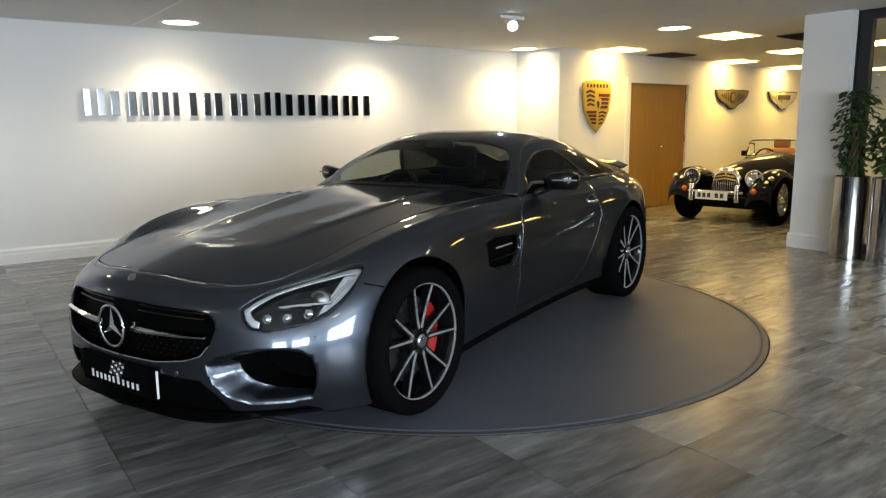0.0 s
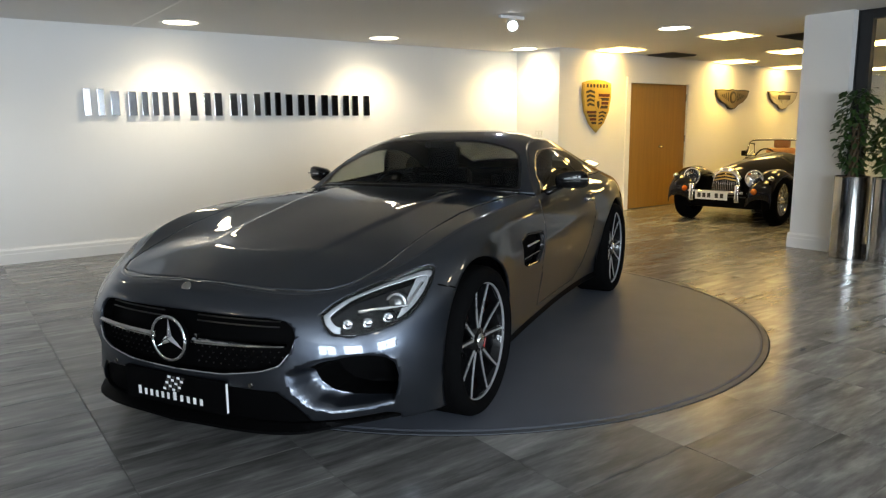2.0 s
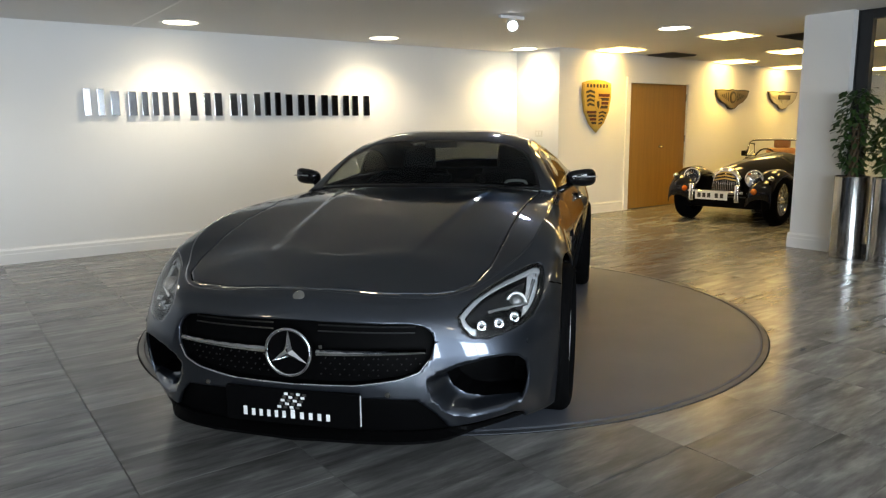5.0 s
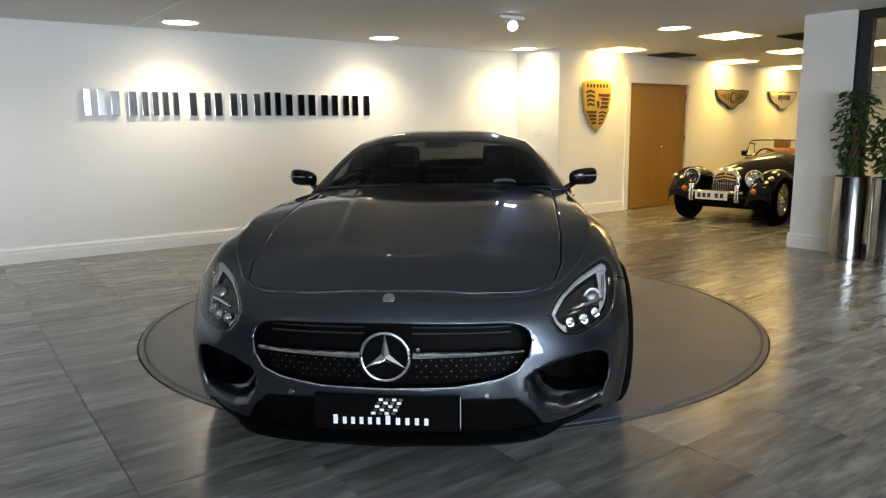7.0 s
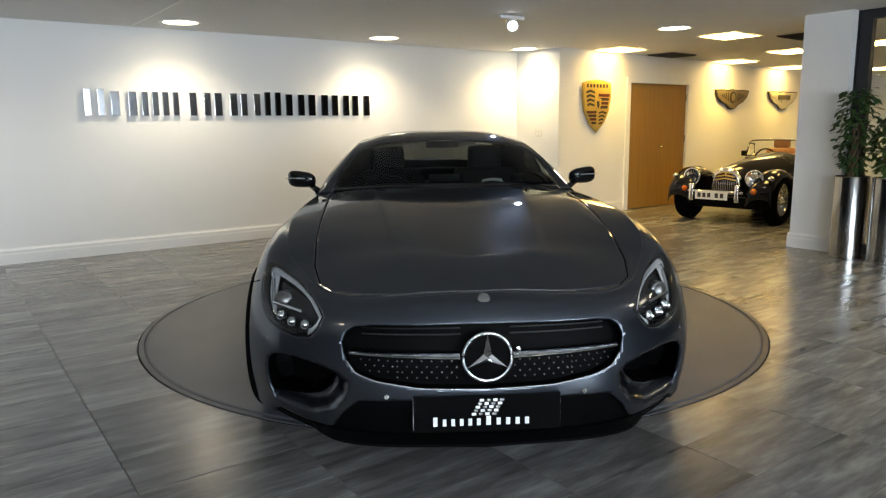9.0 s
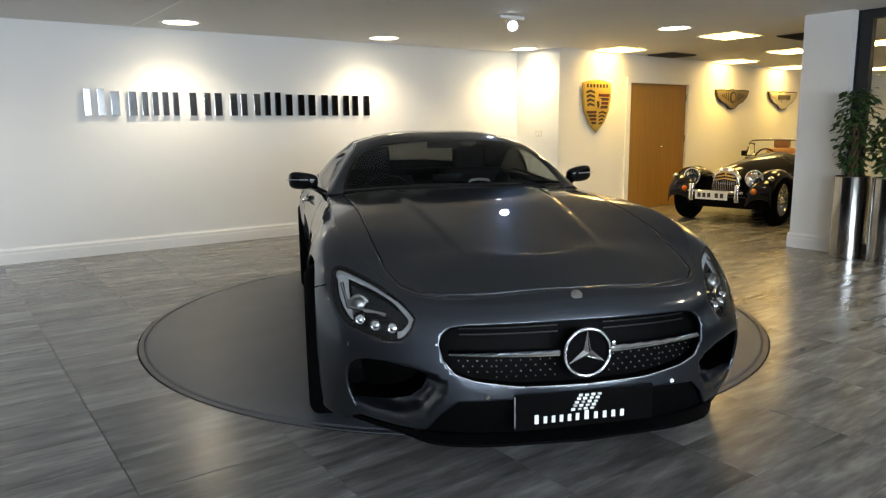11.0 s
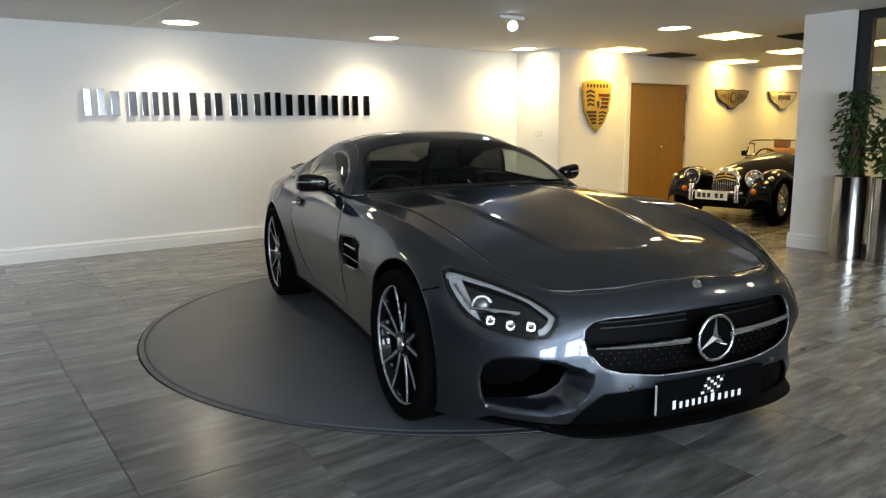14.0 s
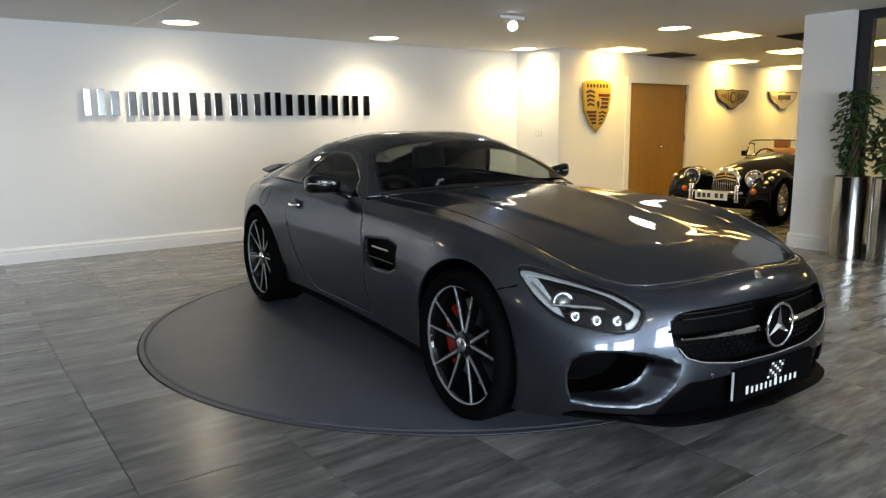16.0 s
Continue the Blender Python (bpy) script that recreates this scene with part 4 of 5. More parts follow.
for x, w, dark in BARS:
    m = M_GLOSSBLACK if dark else M_SIGNSTEEL
    big = .02 if x in (-1.53, .37) else 0
    b = .30 * w
    wide = [(x + .105 * k, x + .105 * k + .062) for k in range(4)]
    for lo, hi in wide if w > .4 else ((x, x + b), (x + w - b - .02, x + w - .02)):
        part("letter_bar", boxed((lo, WALL_Y - .040, 1.43), (hi, WALL_Y - .012, 1.675 + big), .003), m, sign)
    part("stand_off", boxed((x + .02, WALL_Y - .012, 1.50), (x + .04, WALL_Y, 1.52)), M_STEEL, sign)

# double door, frame, plaques, switch
for lo, hi in (((5.64, PIER_Y - .02, 0), (5.735, PIER_Y + .10, 1.975)), ((7.115, PIER_Y - .02, 0), (7.21, PIER_Y + .10, 1.975)), ((5.735, PIER_Y - .02, 1.895), (7.115, PIER_Y + .10, 1.975))):
    tagged(mesh_ob("door_trim", boxed(lo, hi, .006), M_TRIM), "white painted door frame", kind="structure")
door = tagged(new("oak_door"), "closed wide oak veneer door with steel lever handle", "door")
for a, b in ((5.738, 7.112),):
    part("leaf", boxed((a, PIER_Y + .012, .008), (b, PIER_Y + .056, 1.892), .003), M_OAK, door)
hd = part("handle", tube([(6.50, PIER_Y + .012, .94), (6.50, PIER_Y - .045, .94), (6.39, PIER_Y - .05, .94)], .010, 8), M_STEEL, door, smooth=True)
part("rose", lathe([(.0005, .008), (.024, .008), (.026, 0)], 20, m=Matrix.Translation((6.50, PIER_Y + .012, .94)) @ pose(0, 0, 0, 90, 0, 0)), M_STEEL, hd)
for z in (.25, 1.05, 1.70):
    part("hinge", boxed((7.104, PIER_Y + .002, z - .05), (7.120, PIER_Y + .016, z + .05)), M_STEEL, door)
part("door_back", boxed((5.738, PIER_Y + .06, .004), (7.112, PIER_Y + .10, 1.893)), M_OAK, door)

on_wall = Matrix.Translation((0, PIER_Y, 0)) @ pose(0, 0, 0, 90, 0, 0)   # outline x, y becomes wall x, z
shield = tagged(new("shield_plaque"), "large gold shield plaque with dark bands on the wall", "plaque")
SH = [(-.285, .300), (-.15, .335), (0, .345), (.15, .335), (.285, .300), (.29, .12), (.25, -.08), (.15, -.25), (0, -.375), (-.15, -.25), (-.25, -.08), (-.29, .12)]
sm = on_wall @ Matrix.Translation((4.98, 1.56, .015))
part("rim", slab([(x * 1.03, y * 1.03) for x, y in SH], 0, .022, m=sm, bevel=.006), M_GOLD, shield)
part("face", slab([(x * .97, y * .97) for x, y in SH], .022, .032, m=sm, bevel=.005), M_GOLD, shield)
for k in range(4):
    part("band", slab([(.02, .16 - .055 * k), (.25 - .012 * k, .16 - .055 * k), (.245 - .012 * k, .119 - .055 * k), (.02, .119 - .055 * k)], .032, .036, m=sm), M_PLAQUERED if k % 2 == 0 else M_PLAQUEDARK, shield)
    part("band", slab([(-.22 + .03 * k, -.08 - .05 * k), (-.02, -.08 - .05 * k), (-.02, -.117 - .05 * k), (-.21 + .035 * k, -.117 - .05 * k)], .032, .036, m=sm), M_PLAQUERED if k % 2 == 0 else M_PLAQUEDARK, shield)
    part("antler_bar", slab([(-.24 + .01 * k, .19 - .06 * k), (-.16, .215 - .06 * k), (-.06, .19 - .06 * k), (-.06, .162 - .06 * k), (-.16, .182 - .06 * k), (-.23 + .01 * k, .158 - .06 * k)], .032, .036, m=sm), M_PLAQUEDARK, shield)
    part("antler_bar", slab([(.03, -.10 - .05 * k), (.10, -.08 - .05 * k), (.19 - .03 * k, -.10 - .05 * k), (.18 - .03 * k, -.124 - .05 * k), (.10, -.106 - .05 * k), (.03, -.124 - .05 * k)], .032, .036, m=sm), M_PLAQUEDARK, shield)
for k in range(7):
    part("letter_bar", slab([(-.225 + .066 * k, .245), (-.225 + .066 * k + .036, .245), (-.225 + .066 * k + .036, .295), (-.225 + .066 * k, .295)], .032, .036, m=sm), M_PLAQUEDARK, shield)
part("centre_shield", slab([(-.07, .09), (0, .10), (.07, .09), (.065, -.01), (0, -.09), (-.065, -.01)], .036, .044, m=sm), M_GOLD, shield)
part("centre_mark", slab([(-.03, .05), (.02, .06), (.03, .0), (.005, -.05), (-.02, -.01)], .044, .048, m=sm), M_PLAQUEDARK, shield)


def winged(x, face, mark, label):
    ob = tagged(new("winged_plaque"), label, "plaque", "winged plaques")
    m = on_wall @ Matrix.Translation((x, 1.70, .01))
    W = [(-.50, .14), (-.30, .15), (-.12, .135), (0, .16), (.12, .135), (.30, .15), (.50, .14), (.44, .02), (.33, -.06), (.18, -.10), (.10, -.17), (0, -.185), (-.10, -.17), (-.18, -.10), (-.33, -.06), (-.44, .02)]
    part("rim", slab(W, 0, .02, m=m, bevel=.006), M_PLAQUEDARK, ob)
    part("face", slab([(a * .93, b * .88) for a, b in W], .02, .03, m=m, bevel=.004), face, ob)
    for s in (-1, 1):
        for k in range(5):
            part("feather", slab([(s * (.13 + .06 * k), .10 - .012 * k), (s * (.15 + .06 * k), .10 - .012 * k), (s * (.13 + .045 * k), -.05 + .018 * k), (s * (.115 + .045 * k), -.05 + .018 * k)][::s], .03, .035, m=m), mark, ob)
    part("medallion", slab([(.09 * math.cos(2 * math.pi * k / 24), .02 + .10 * math.sin(2 * math.pi * k / 24)) for k in range(24)], .03, .04, m=m, bevel=.006), mark, ob)
    part("medallion_face", slab([(.055 * math.cos(2 * math.pi * k / 20), .02 + .065 * math.sin(2 * math.pi * k / 20)) for k in range(20)], .04, .044, m=m), face, ob)
    return ob


winged(8.33, M_BRONZE, M_PLAQUEDARK, "dark bronze winged plaque with feather relief on the wall")
w2 = winged(9.93, M_PLAQUEPALE, M_PLAQUEPALE, "pale winged metal plaque with a dark name bar on the wall")
part("name_bar", slab([(-.2, .0), (.2, .0), (.2, .08), (-.2, .08)], .044, .05, m=on_wall @ Matrix.Translation((9.93, 1.70, .01))), M_PLAQUEDARK, w2)

sw = tagged(new("light_switch"), "white double light switch on the wall", "switch")
part("plate", boxed((CORNER_X - .012, 3.565, 1.125), (CORNER_X, 3.715, 1.215), .004), M_SWITCH, sw)
for y in (3.60, 3.66):
    part("rocker", boxed((CORNER_X - .018, y, 1.145), (CORNER_X - .012, y + .03, 1.195), .003), M_TRIM, sw)

# ======== glazed partition beside the pillar ========
glz = tagged(new("glazed_partition"), "dark aluminium framed glass partition beside the white pillar", "partition")
for lo, hi in (((4.50, -.62, 0), (4.58, -.503, 2.33)), ((4.50, -8.0, 2.24), (4.58, -.62, 2.33)), ((4.50, -8.0, 0), (4.58, -.62, .10)), ((4.50, -3.10, .10), (4.58, -3.02, 2.24)), ((4.50, -5.60, .10), (4.58, -5.52, 2.24))):
    part("frame_rail", boxed(lo, hi, .004), M_ALU, glz)
for a, b in ((-3.02, -.62), (-5.52, -3.10), (-8.0, -5.60)):
    part("pane", boxed((4.535, a, .10), (4.545, b, 2.24)), M_GLASS, glz).visible_shadow = False
part("post", boxed((4.47, -.503, 0), (4.62, -.5005, 2.33)), M_ALU, glz)

# ======== planters ========
M_LEAF = mat("glossy dark leaf", (0.030, 0.075, 0.018), 0.35, colour2=(0.02, 0.05, 0.012), scale=14)
M_STEM = mat("plant stem", (0.10, 0.07, 0.04), 0.7, bump=0.3)
M_SOIL = mat("potting soil", (0.03, 0.022, 0.016), 0.9, bump=0.8, bscale=40)


def planter(x, y):
    ob = tagged(new("planter"), "tall brushed steel cylinder planter on the floor", "planter", "steel planters")
    ob.location = (x, y, 0)
    part("pot", lathe([(.0005, .002), (.148, .002), (.150, .006), (.150, .772), (.152, .776), (.150, .780), (.143, .780), (.143, .72)], 48), M_STEEL, ob, smooth=False)
    part("soil", lathe([(.0005, .735), (.08, .738), (.1425, .728)], 20), M_SOIL, ob)
    return ob


def plant(x, y, seed, height, label):
    rng = random.Random(seed)
    ob = tagged(new("pot_plant"), label, "plant", "leafy pot plants")
    ob.location = (x, y, .734)
    for k in range(4):
        a = 1.6 * k
        part("stem", tube([(.03 * math.cos(a + i * .9), .03 * math.sin(a + i * .9), height * .62 * i / 8) for i in range(9)], lambda t: .014 - .006 * t, 7), M_STEM, ob, smooth=True)
    bm = bmesh.new()
    for k in range(480):
        h = rng.uniform(.08, height)
        env = .165 * (0.55 + 0.45 * math.sin(math.pi * min(1, max(0, (h - .05) / height)) ** .8))
        if h < .25:
            env *= .7
        a, rr = rng.uniform(0, 6.283), env * math.sqrt(rng.uniform(.05, 1.25))
        size = rng.uniform(.045, .085)
        m = Matrix.Translation((rr * math.cos(a), rr * math.sin(a), h)) @ pose(0, 0, 0, 0, 0, math.degrees(a) + rng.uniform(-50, 50)) @ pose(0, 0, 0, rng.uniform(-35, 35), rng.uniform(-5, 65), 0)
        pts = [(0, 0, 0), (.35, .26, .03), (.72, .22, .0), (1, 0, -.10), (.72, -.22, .0), (.35, -.26, .03), (.45, 0, -.02)]
        vs = [bm.verts.new(m @ (Vector(p) * size)) for p in pts]
        for i, j in ((0, 1), (1, 2), (2, 3), (3, 4), (4, 5), (5, 0)):
            bm.faces.new((vs[i], vs[j], vs[6]))
    part("foliage", bm, M_LEAF, ob)
    return ob


planter(4.20, -.69)
planter(4.20, -1.03)
plant(4.20, -.69, 3, .86, "bushy dark green leafy plant in a steel planter")
plant(4.20, -1.03, 5, .60, "low dark green leafy plant in a steel planter")

# ======== black open roadster parked behind ========
M_BLUEBLACK = mat("black car paint", (0.006, 0.006, 0.009), 0.10, spec=0.4)
M_PLATE = mat("white plate", (0.74, 0.73, 0.68), 0.45)
M_AMBER = mat("orange lens", (0.65, 0.16, 0.02), 0.2)
M_TAN = mat("tan leather", (0.34, 0.15, 0.06), 0.5, bump=0.2)
roadster = tagged(new("vintage_roadster"), "black open vintage roadster with chrome grille and separate wings", "car")
roadster.matrix_world = Matrix.Translation((5.775, 1.53, 0)) @ pose(0, 0, 0, 0, 0, 188.0)


def loft(rows, closed=False, bm=None, caps=False):
    bm = bm or bmesh.new()
    vr = [[bm.verts.new(p) for p in r] for r in rows]
    n = len(vr[0])
    for a, b in zip(vr, vr[1:]):
        for k in range(n if closed else n - 1):
            bm.faces.new((a[k], a[(k + 1) % n], b[(k + 1) % n], b[k]))
    if caps:
        bm.faces.new(vr[0][::-1])
        bm.faces.new(vr[-1])
    return bm


def bonnet_ring(x, w, z0, z1, n=14):
    return [(x, w * math.cos(math.pi * k / n) * (1.0 if abs(k - n / 2) > 2 else 1.0), z0 + (z1 - z0) * (math.sin(math.pi * k / n) ** .62)) for k in range(n + 1)]


part("bonnet", loft([bonnet_ring(x, w, z0, z1) for x, w, z0, z1 in ((.16, .20, .42, .715), (.0, .235, .42, .75), (-.4, .30, .42, .795), (-.9, .39, .42, .835), (-1.40, .47, .42, .870))]), M_BLUEBLACK, roadster, smooth=True)
part("body_tub", loft([bonnet_ring(x, w, .28, z1) for x, w, z1 in ((-1.40, .47, .870), (-1.50, .55, .865), (-1.62, .58, .80))] + [[(x, y, z) for y, z in ((.60, .28), (.61, .55), (.60, .76), (.58, .775), (.5, .77), (.3, .765), (.1, .765), (0, .765), (-.1, .765), (-.3, .765), (-.5, .77), (-.58, .775), (-.60, .76), (-.61, .55), (-.60, .28))] for x in (-1.72, -2.0, -2.4)]), M_BLUEBLACK, roadster, smooth=True)
part("tail", loft([[(x, y * w, .28 + z * h) for y, z in ((.60, 0), (.61, .5), (.56, .92), (.3, 1), (0, 1.02), (-.3, 1), (-.56, .92), (-.61, .5), (-.60, 0))] for x, w, h in ((-2.4, 1, .49), (-2.9, .92, .44), (-3.25, .8, .25))]), M_BLUEBLACK, roadster, smooth=True)
part("valance", boxed((-1.35, -.44, .30), (.12, .44, .60), .04), M_BLACK, roadster)
part("chassis", boxed((-3.1, -.5, .20), (.30, .5, .34), .02), M_BLACK, roadster)
# grille: chrome shell with bowed bars
gr = part("grille_shell", loft([[(x + .03 * math.cos(3.1416 * k / 14 - 1.57), w * math.cos(math.pi * k / 14), z0 + (z1 - z0) * math.sin(math.pi * k / 14) ** .6) for k in range(15)] for x, w, z0, z1 in ((.16, .205, .40, .72), (.21, .20, .40, .715), (.215, .165, .41, .67))]), M_CHROME, roadster, "bowed chrome grille", smooth=True)
part("grille_back", boxed((.165, -.165, .40), (.18, .165, .66)), M_BLACK, gr)
for k in range(11):
    y = -.15 + .03 * k
    part("grille_bar", tube([(.20, y, .40), (.225, y, .50), (.22, y, .60), (.19, y, .655 - abs(y) * .4)], .006, 6), M_CHROME, gr)
for z in (.58, .62, .66):
    part("grille_hoop", tube([(.235 - 1.6 * y * y, y, z - abs(y) * .2) for y in (-.17, -.1, 0, .1, .17)], .010, 6), M_GOLD, gr)
for s in (1, -1):
    prof = [(.44, .40), (.40, .56), (.28, .68), (.12, .745), (-.05, .755), (-.25, .70), (-.50, .55), (-.80, .40), (-1.10, .31), (-1.40, .29)]
    rows = []
    for x, z in prof:
        rows.append([(x, s * y, z + dz) for y, dz in ((.36, -.15), (.42, -.085), (.49, -.055), (.57, -.052), (.63, -.065), (.67, -.095), (.682, -.13), (.675, -.16))])
    part("front_wing", loft(rows), M_BLUEBLACK, roadster, smooth=True).modifiers.new("thickness", "SOLIDIFY").thickness = .012
    rprof = [(-1.95, .30), (-2.05, .52), (-2.25, .68), (-2.48, .73), (-2.7, .68), (-2.9, .52), (-3.0, .34)]
    part("rear_wing", loft([[(x, s * y, z + dz) for y, dz in ((.56, -.03), (.64, .0), (.72, -.01), (.77, -.06), (.775, -.14))] for x, z in rprof]), M_BLUEBLACK, roadster, smooth=True).modifiers.new("thickness", "SOLIDIFY").thickness = .012
    hl = part("headlamp", lathe([(.0005, -.16), (.05, -.14), (.095, -.06), (.112, .0), (.115, .012)], 28, m=Matrix.Translation((.30, s * .415, .590)) @ pose(0, 0, 0, 0, 90, 0)), M_CHROME, roadster, "chrome headlamp", smooth=True)
    part("rim", lathe([(.115, .012), (.118, .022), (.108, .030), (.100, .026)], 28, m=Matrix.Translation((.30, s * .415, .590)) @ pose(0, 0, 0, 0, 90, 0)), M_CHROME, hl, smooth=True)
    part("reflector", lathe([(.0005, -.03), (.06, -.012), (.10, .022)], 24, m=Matrix.Translation((.30, s * .415, .590)) @ pose(0, 0, 0, 0, 90, 0)), M_CHROME, hl, smooth=True)
    part("lens", lathe([(.0005, .045), (.06, .038), (.10, .024)], 24, m=Matrix.Translation((.30, s * .415, .590)) @ pose(0, 0, 0, 0, 90, 0)), M_LENS, hl, smooth=True)
    part("indicator", lathe([(.0005, .03), (.03, .022), (.038, 0)], 18, m=Matrix.Translation((.42, s * .46, .440)) @ pose(0, 0, 0, 0, 90, 0)), M_AMBER, roadster, "orange indicator", smooth=True)
    part("side_light", lathe([(.0005, .05), (.025, .04), (.034, 0)], 18, m=Matrix.Translation((.34, s * .63, .60)) @ pose(0, 0, 0, 0, 80, 0)), M_CHROME, roadster, smooth=True)
    part("overrider", boxed((.50, s * .30 - .028, .30), (.56, s * .30 + .028, .52), .02), M_CHROME, roadster, "chrome overrider", smooth=True)
    for ax in (0, -2.48):
        w = tagged(new("wheel"))
        w.parent = roadster
        w.matrix_basis = Matrix.Translation((ax, s * .59, .315)) @ pose(0, 0, 0, 0, 0, 0 if s > 0 else 180)
        part("tyre", lathe([(.20, .06), (.215, .085), (.27, .092), (.30, .08), (.315, .05), (.315, -.06), (.29, -.085), (.20, -.07)], 40, "Y"), M_RUBBER, w, smooth=True)
        part("rim", lathe([(.0005, .035), (.06, .05), (.09, .03), (.16, .03), (.185, .05), (.205, .072), (.205, .05), (.19, -.06)], 40, "Y"), M_STEEL, w, smooth=True)
        part("hub_cap", lathe([(.0005, .085), (.03, .075), (.045, .045)], 16, "Y"), M_CHROME, w, smooth=True)
        for k in range(16):
            a = 2 * math.pi * k / 16
            part("wire_spoke", tube([(.045 * math.cos(a), .05, .045 * math.sin(a)), (.19 * math.cos(a + .3), .055, .19 * math.sin(a + .3))], .005, 5), M_CHROME, w)
part("bumper", tube([(.50, -.36, .42), (.53, -.2, .42), (.535, 0, .42), (.53, .2, .42), (.50, .36, .42)], .022, 10), M_CHROME, roadster, smooth=True)
rp = part("number_plate", boxed((.555, -.235, .325), (.565, .190, .432), .002), M_PLATE, roadster, "white plate with plain dark bars")
for y in (-.20, -.135, -.07, .03, .10):
    part("plate_bar", boxed((.566, y, .350), (.5685, y + .042, .408)), M_PLAQUEDARK, rp)
# windscreen, seats, steering wheel, mirror
fr = part("windscreen_frame", tube([(-1.43, .46, .82), (-1.50, .45, 1.00), (-1.52, .40, 1.035), (-1.52, 0, 1.045), (-1.52, -.40, 1.035), (-1.50, -.45, 1.00), (-1.43, -.46, .82)], .013, 8), M_CHROME, roadster, "chrome windscreen frame", smooth=True)
part("glass", loft([[(-1.43, y, .82) for y in (-.45, 0, .45)], [(-1.515, y, 1.035) for y in (-.41, 0, .41)]]), M_GLASS, fr)
part("bonnet_mirror", boxed((-1.45, -.535, .80), (-1.42, -.455, .88), .02), M_BLACK, roadster)
for s in (1, -1):
    st = part("seat", boxed((-2.2, s * .28 - .22, .40), (-1.75, s * .28 + .22, .55), .05), M_TAN, roadster, "tan leather seat", smooth=True)
    part("backrest", boxed((-.07, -.22, 0), (.07, .22, .46), .06, m=Matrix.Translation((-2.2, s * .28, .45)) @ pose(0, 0, 0, 0, -14, 0)), M_TAN, st, smooth=True)
    part("headrest", boxed((-.04, -.12, 0), (.04, .12, .14), .035, m=Matrix.Translation((-2.31, s * .28, .90))), M_TAN, st, smooth=True)
part("steering_wheel", tube([(-1.70, -.28 + .16 * math.cos(a), .74 + .16 * math.sin(a)) for a in [2 * math.pi * k / 28 for k in range(28)]], .012, 8, closed=True), M_BLACK, roadster, smooth=True)
for s in (1, -1):
    part("side_screen", tube([(-1.46, s * .47, .80), (-1.52, s * .46, .985), (-1.72, s * .47, .975), (-1.78, s * .48, .80)], .010, 8, closed=True), M_BLACK, roadster, "black framed side screen", smooth=True)

# ======== floor tiles ========
def tile_material():
    m = bpy.data.materials.new("stone-look floor tile")
    m.use_nodes = True
    nt = m.node_tree
    L = nt.links.new
    b = nt.nodes["Principled BSDF"]
    N = lambda k: nt.nodes.new("ShaderNode" + k)
    geo, info, add, comb, mul = N("NewGeometry"), N("ObjectInfo"), N("VectorMath"), N("CombineXYZ"), N("Math")
    s2 = N("Math")
    s2.operation = "ADD"
    L(info.outputs["Random"], s2.inputs[0])
    L(geo.outputs["Random Per Island"], s2.inputs[1])
    mul.operation = "MULTIPLY"
    mul.inputs[1].default_value = 43.0
    L(s2.outputs[0], mul.inputs[0])
    for k in range(3):
        L(mul.outputs[0], comb.inputs[k])
    L(geo.outputs["Position"], add.inputs[0])
    L(comb.outputs[0], add.inputs[1])
    mp = N("Mapping")
    mp.inputs["Scale"].default_value = (0.9, 4.2, 1.0)
    L(add.outputs[0], mp.inputs[0])
    n1, n2, n3 = N("TexNoise"), N("TexNoise"), N("TexNoise")
    for n, sc, dt in ((n1, 1.5, 6), (n2, 3.0, 5), (n3, 1.2, 4)):
        n.inputs["Scale"].default_value, n.inputs["Detail"].default_value, n.inputs["Roughness"].default_value = sc, dt, .62
        L(mp.outputs[0], n.inputs["Vector"])
    r1 = N("ValToRGB")
    e = r1.color_ramp.elements
    e[0].position, e[0].color = .30, (.085, .083, .080, 1)
    e[1].position, e[1].color = .70, (.215, .212, .205, 1)
    L(n1.outputs["Fac"], r1.inputs[0])
    r2 = N("ValToRGB")
    e = r2.color_ramp.elements
    e[0].position, e[0].color = .52, (0, 0, 0, 1)
    e[1].position, e[1].color = 1.0, (1, 1, 1, 1)
    L(n2.outputs["Fac"], r2.inputs[0])
    mx = N("Mix")
    mx.data_type = "RGBA"
    L(r2.outputs[0], mx.inputs["Factor"])
    L(r1.outputs[0], mx.inputs["A"])
    mx.inputs["B"].default_value = (.30, .294, .283, 1)
    mp2 = N("Mapping")
    mp2.inputs["Scale"].default_value = (2.6, 15.0, 1.0)
    L(add.outputs[0], mp2.inputs[0])
    n3.inputs["Detail"].default_value = 8
    L(mp2.outputs[0], n3.inputs["Vector"])
    r3 = N("ValToRGB")
    e = r3.color_ramp.elements
    e[0].position, e[0].color = .30, (0, 0, 0, 1)
    e[1].position, e[1].color = .72, (1, 1, 1, 1)
    L(n3.outputs["Fac"], r3.inputs[0])
    sc = N("MapRange")
    sc.inputs["To Min"].default_value, sc.inputs["To Max"].default_value = .62, 1.42
    L(r3.outputs[0], sc.inputs["Value"])
    fine = N("HueSaturation")
    L(sc.outputs["Result"], fine.inputs["Value"])
    L(mx.outputs["Result"], fine.inputs["Color"])
    hs = N("HueSaturation")
    mr = N("MapRange")
    mr.inputs["To Min"].default_value, mr.inputs["To Max"].default_value = .78, 1.18
    fr = N("Math")
    fr.operation = "FRACT"
    L(s2.outputs[0], fr.inputs[0])
    L(fr.outputs[0], mr.inputs["Value"])
    L(mr.outputs["Result"], hs.inputs["Value"])
    L(fine.outputs[0], hs.inputs["Color"])
    L(hs.outputs[0], b.inputs["Base Color"])
    rr = N("MapRange")
    rr.inputs["To Min"].default_value, rr.inputs["To Max"].default_value = .235, .285
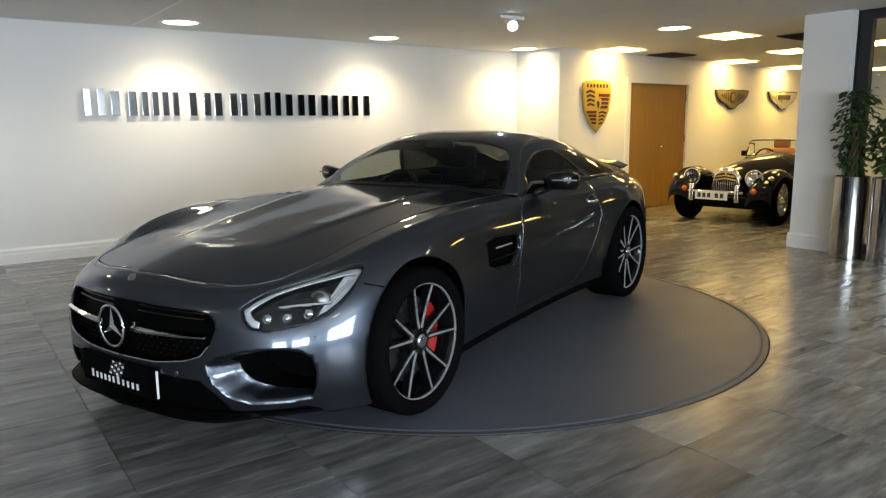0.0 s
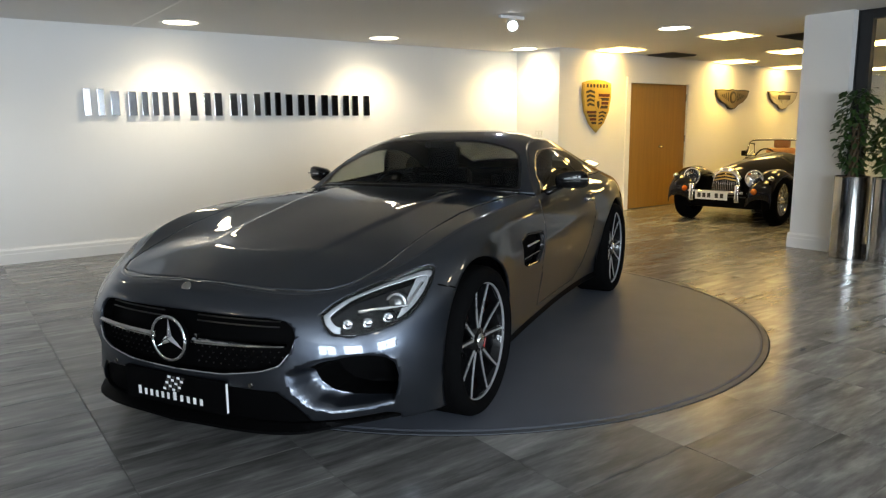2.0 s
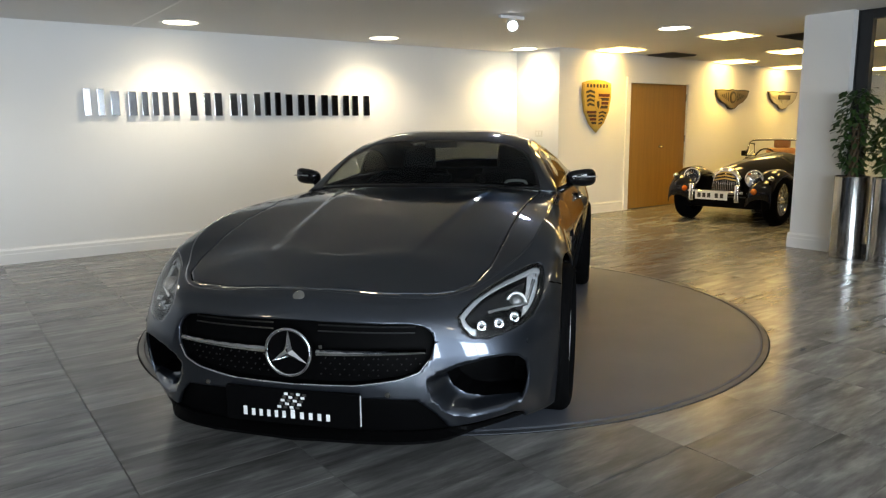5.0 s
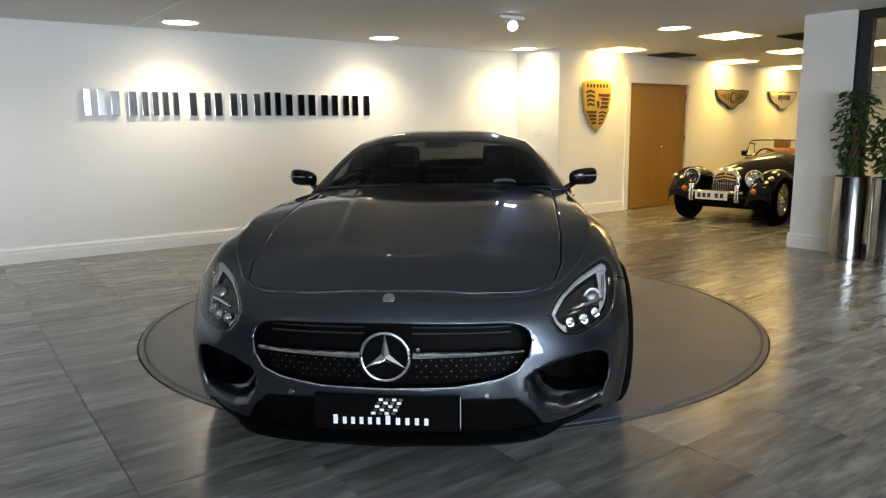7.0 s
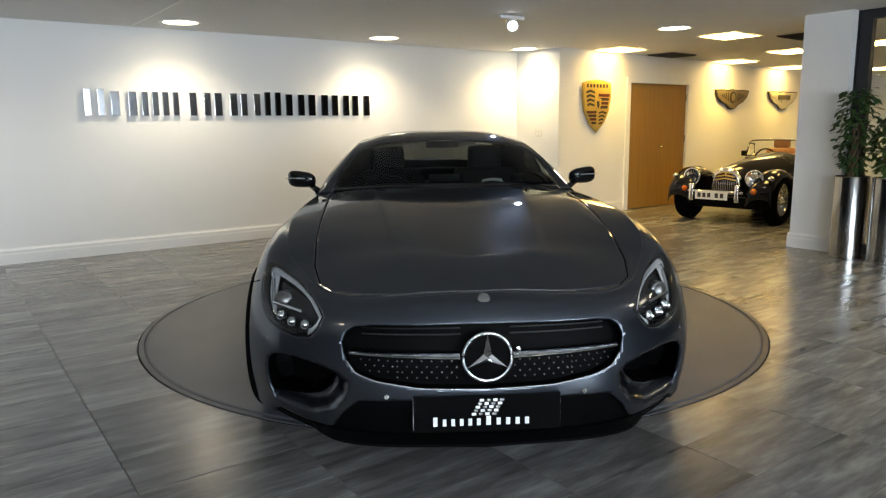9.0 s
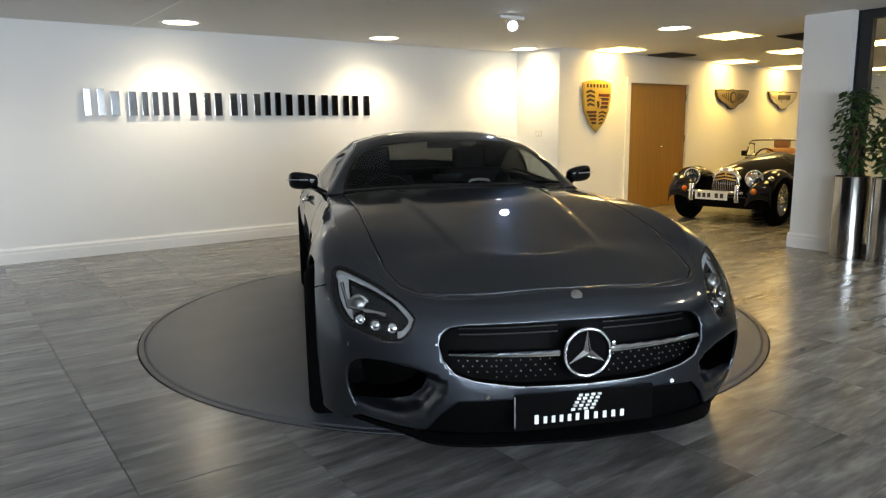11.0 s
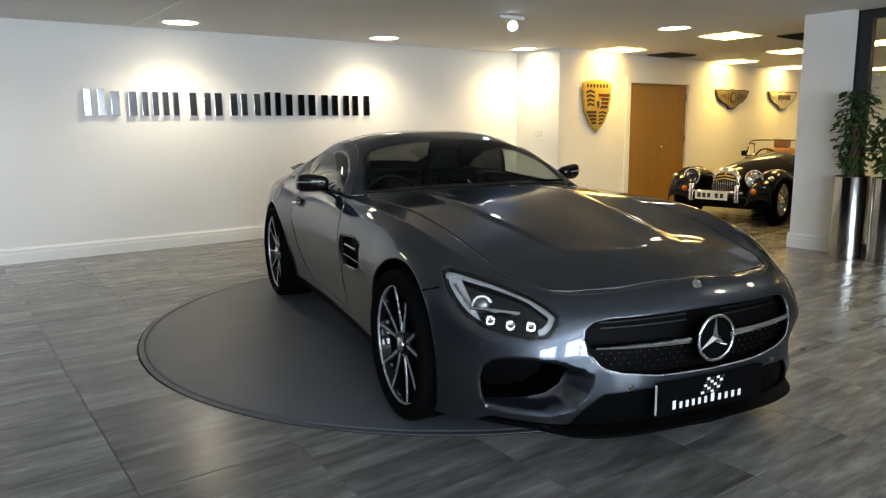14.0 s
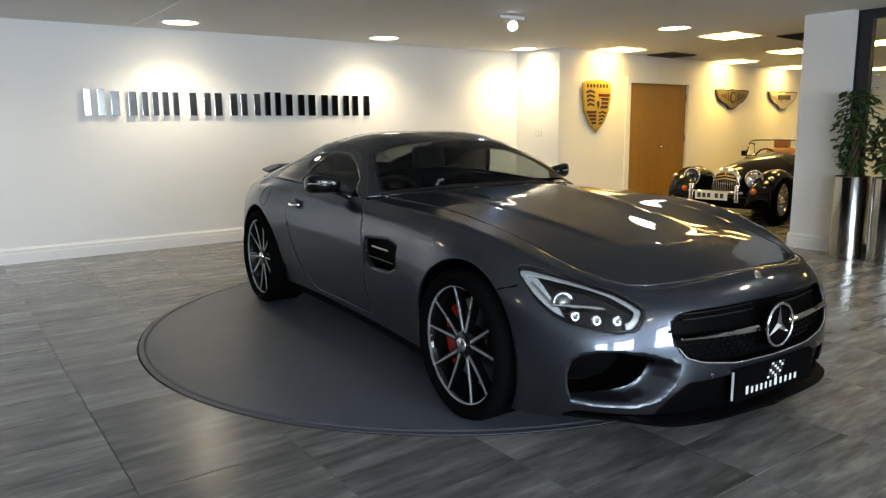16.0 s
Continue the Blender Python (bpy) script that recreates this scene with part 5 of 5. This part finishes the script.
    L(n1.outputs["Fac"], rr.inputs["Value"])
    L(rr.outputs["Result"], b.inputs["Roughness"])
    bp = N("Bump")
    bp.inputs["Strength"].default_value, bp.inputs["Distance"].default_value = .02, .001
    L(n2.outputs["Fac"], bp.inputs["Height"])
    L(bp.outputs[0], b.inputs["Normal"])
    return m


M_TILE = tile_material()
T, TY, J = .622, .3115, .0016
floor_ob = bpy.data.objects["floor"]


def tile_faces(x0, y0, w, h):
    e = .002
    v = [(x0 + J, y0 + J, -.008), (x0 + w - J, y0 + J, -.008), (x0 + w - J, y0 + h - J, -.008), (x0 + J, y0 + h - J, -.008)]
    v += [(x0 + J + e * .4, y0 + J + e * .4, -.0006), (x0 + w - J - e * .4, y0 + J + e * .4, -.0006), (x0 + w - J - e * .4, y0 + h - J - e * .4, -.0006), (x0 + J + e * .4, y0 + h - J - e * .4, -.0006)]
    v += [(x0 + J + e, y0 + J + e, 0), (x0 + w - J - e, y0 + J + e, 0), (x0 + w - J - e, y0 + h - J - e, 0), (x0 + J + e, y0 + h - J - e, 0)]
    f = [(8, 9, 10, 11)] + [(a + k, a + (k + 1) % 4, b + (k + 1) % 4, b + k) for a, b in ((0, 4), (4, 8)) for k in range(4)]
    return v, f


shared = bpy.data.meshes.new("floor_tile")
v, f = tile_faces(0, 0, T, TY)
shared.from_pydata(v, [], f)
shared.materials.append(M_TILE)
far_v, far_f, count = [], [], 0
spots = []
for i in range(-12, 26):
    x0 = -1.137 + T * i
    for j in range(-20, 24):
        y0 = -2.27 + TY * j
        if y0 > WALL_Y + .05 or x0 > 12.9 or x0 < -8.05 or y0 < -8.2:
            continue
        spots.append((x0, y0))
spots.sort(key=lambda p: math.hypot(p[0] + .3, p[1] + .8))
for x0, y0 in spots:
    near = math.hypot(max(x0, min(0, x0 + T)), max(y0, min(0, y0 + TY)))
    far = max(math.hypot(a, b) for a in (x0, x0 + T) for b in (y0, y0 + TY))
    if far < RING_R:
        continue
    if near < RING_R:
        g = np.linspace(0, T - 2 * J, 13)
        h = np.linspace(0, TY - 2 * J, 9)
        X, Y = np.meshgrid(g + x0 + J, h + y0 + J, indexing="ij")
        sh = Sheet.grid((np.stack([X, Y, 0 * X], 2), g, h)).cut(lambda d: np.hypot(d[:, 0], d[:, 1]) - RING_R)[0]
        if sh.faces:
            mesh_ob("floor_tile", sh.bmesh(both=False), M_TILE, floor_ob)
        continue
    if count < 250:
        ob = new("floor_tile", shared)
        ob.parent = floor_ob
        ob.location = (x0, y0, 0)
        count += 1
    else:
        v, f = tile_faces(x0, y0, T, TY)
        k = len(far_v)
        far_v += v
        far_f += [tuple(a + k for a in q) for q in f]
me = bpy.data.meshes.new("floor_tiles_far")
me.from_pydata(far_v, [], far_f)
me.materials.append(M_TILE)
ob = tagged(new("far_tiles", me), "grey stone-look floor tiles further off", kind="stuff")
ob.parent = floor_ob


def motions():
    rows = []
    for k in range(33):
        t = 0.5 * k
        a = -160.10 + 4.214 * t
        rows.append((t, pose(0, 0, 0, 0, 0, a)))
    walk(turntable, rows)
    walk(car, [(t, m @ pose(0, CAR_SIDE, DISC_TOP)) for t, m in rows])


motions()
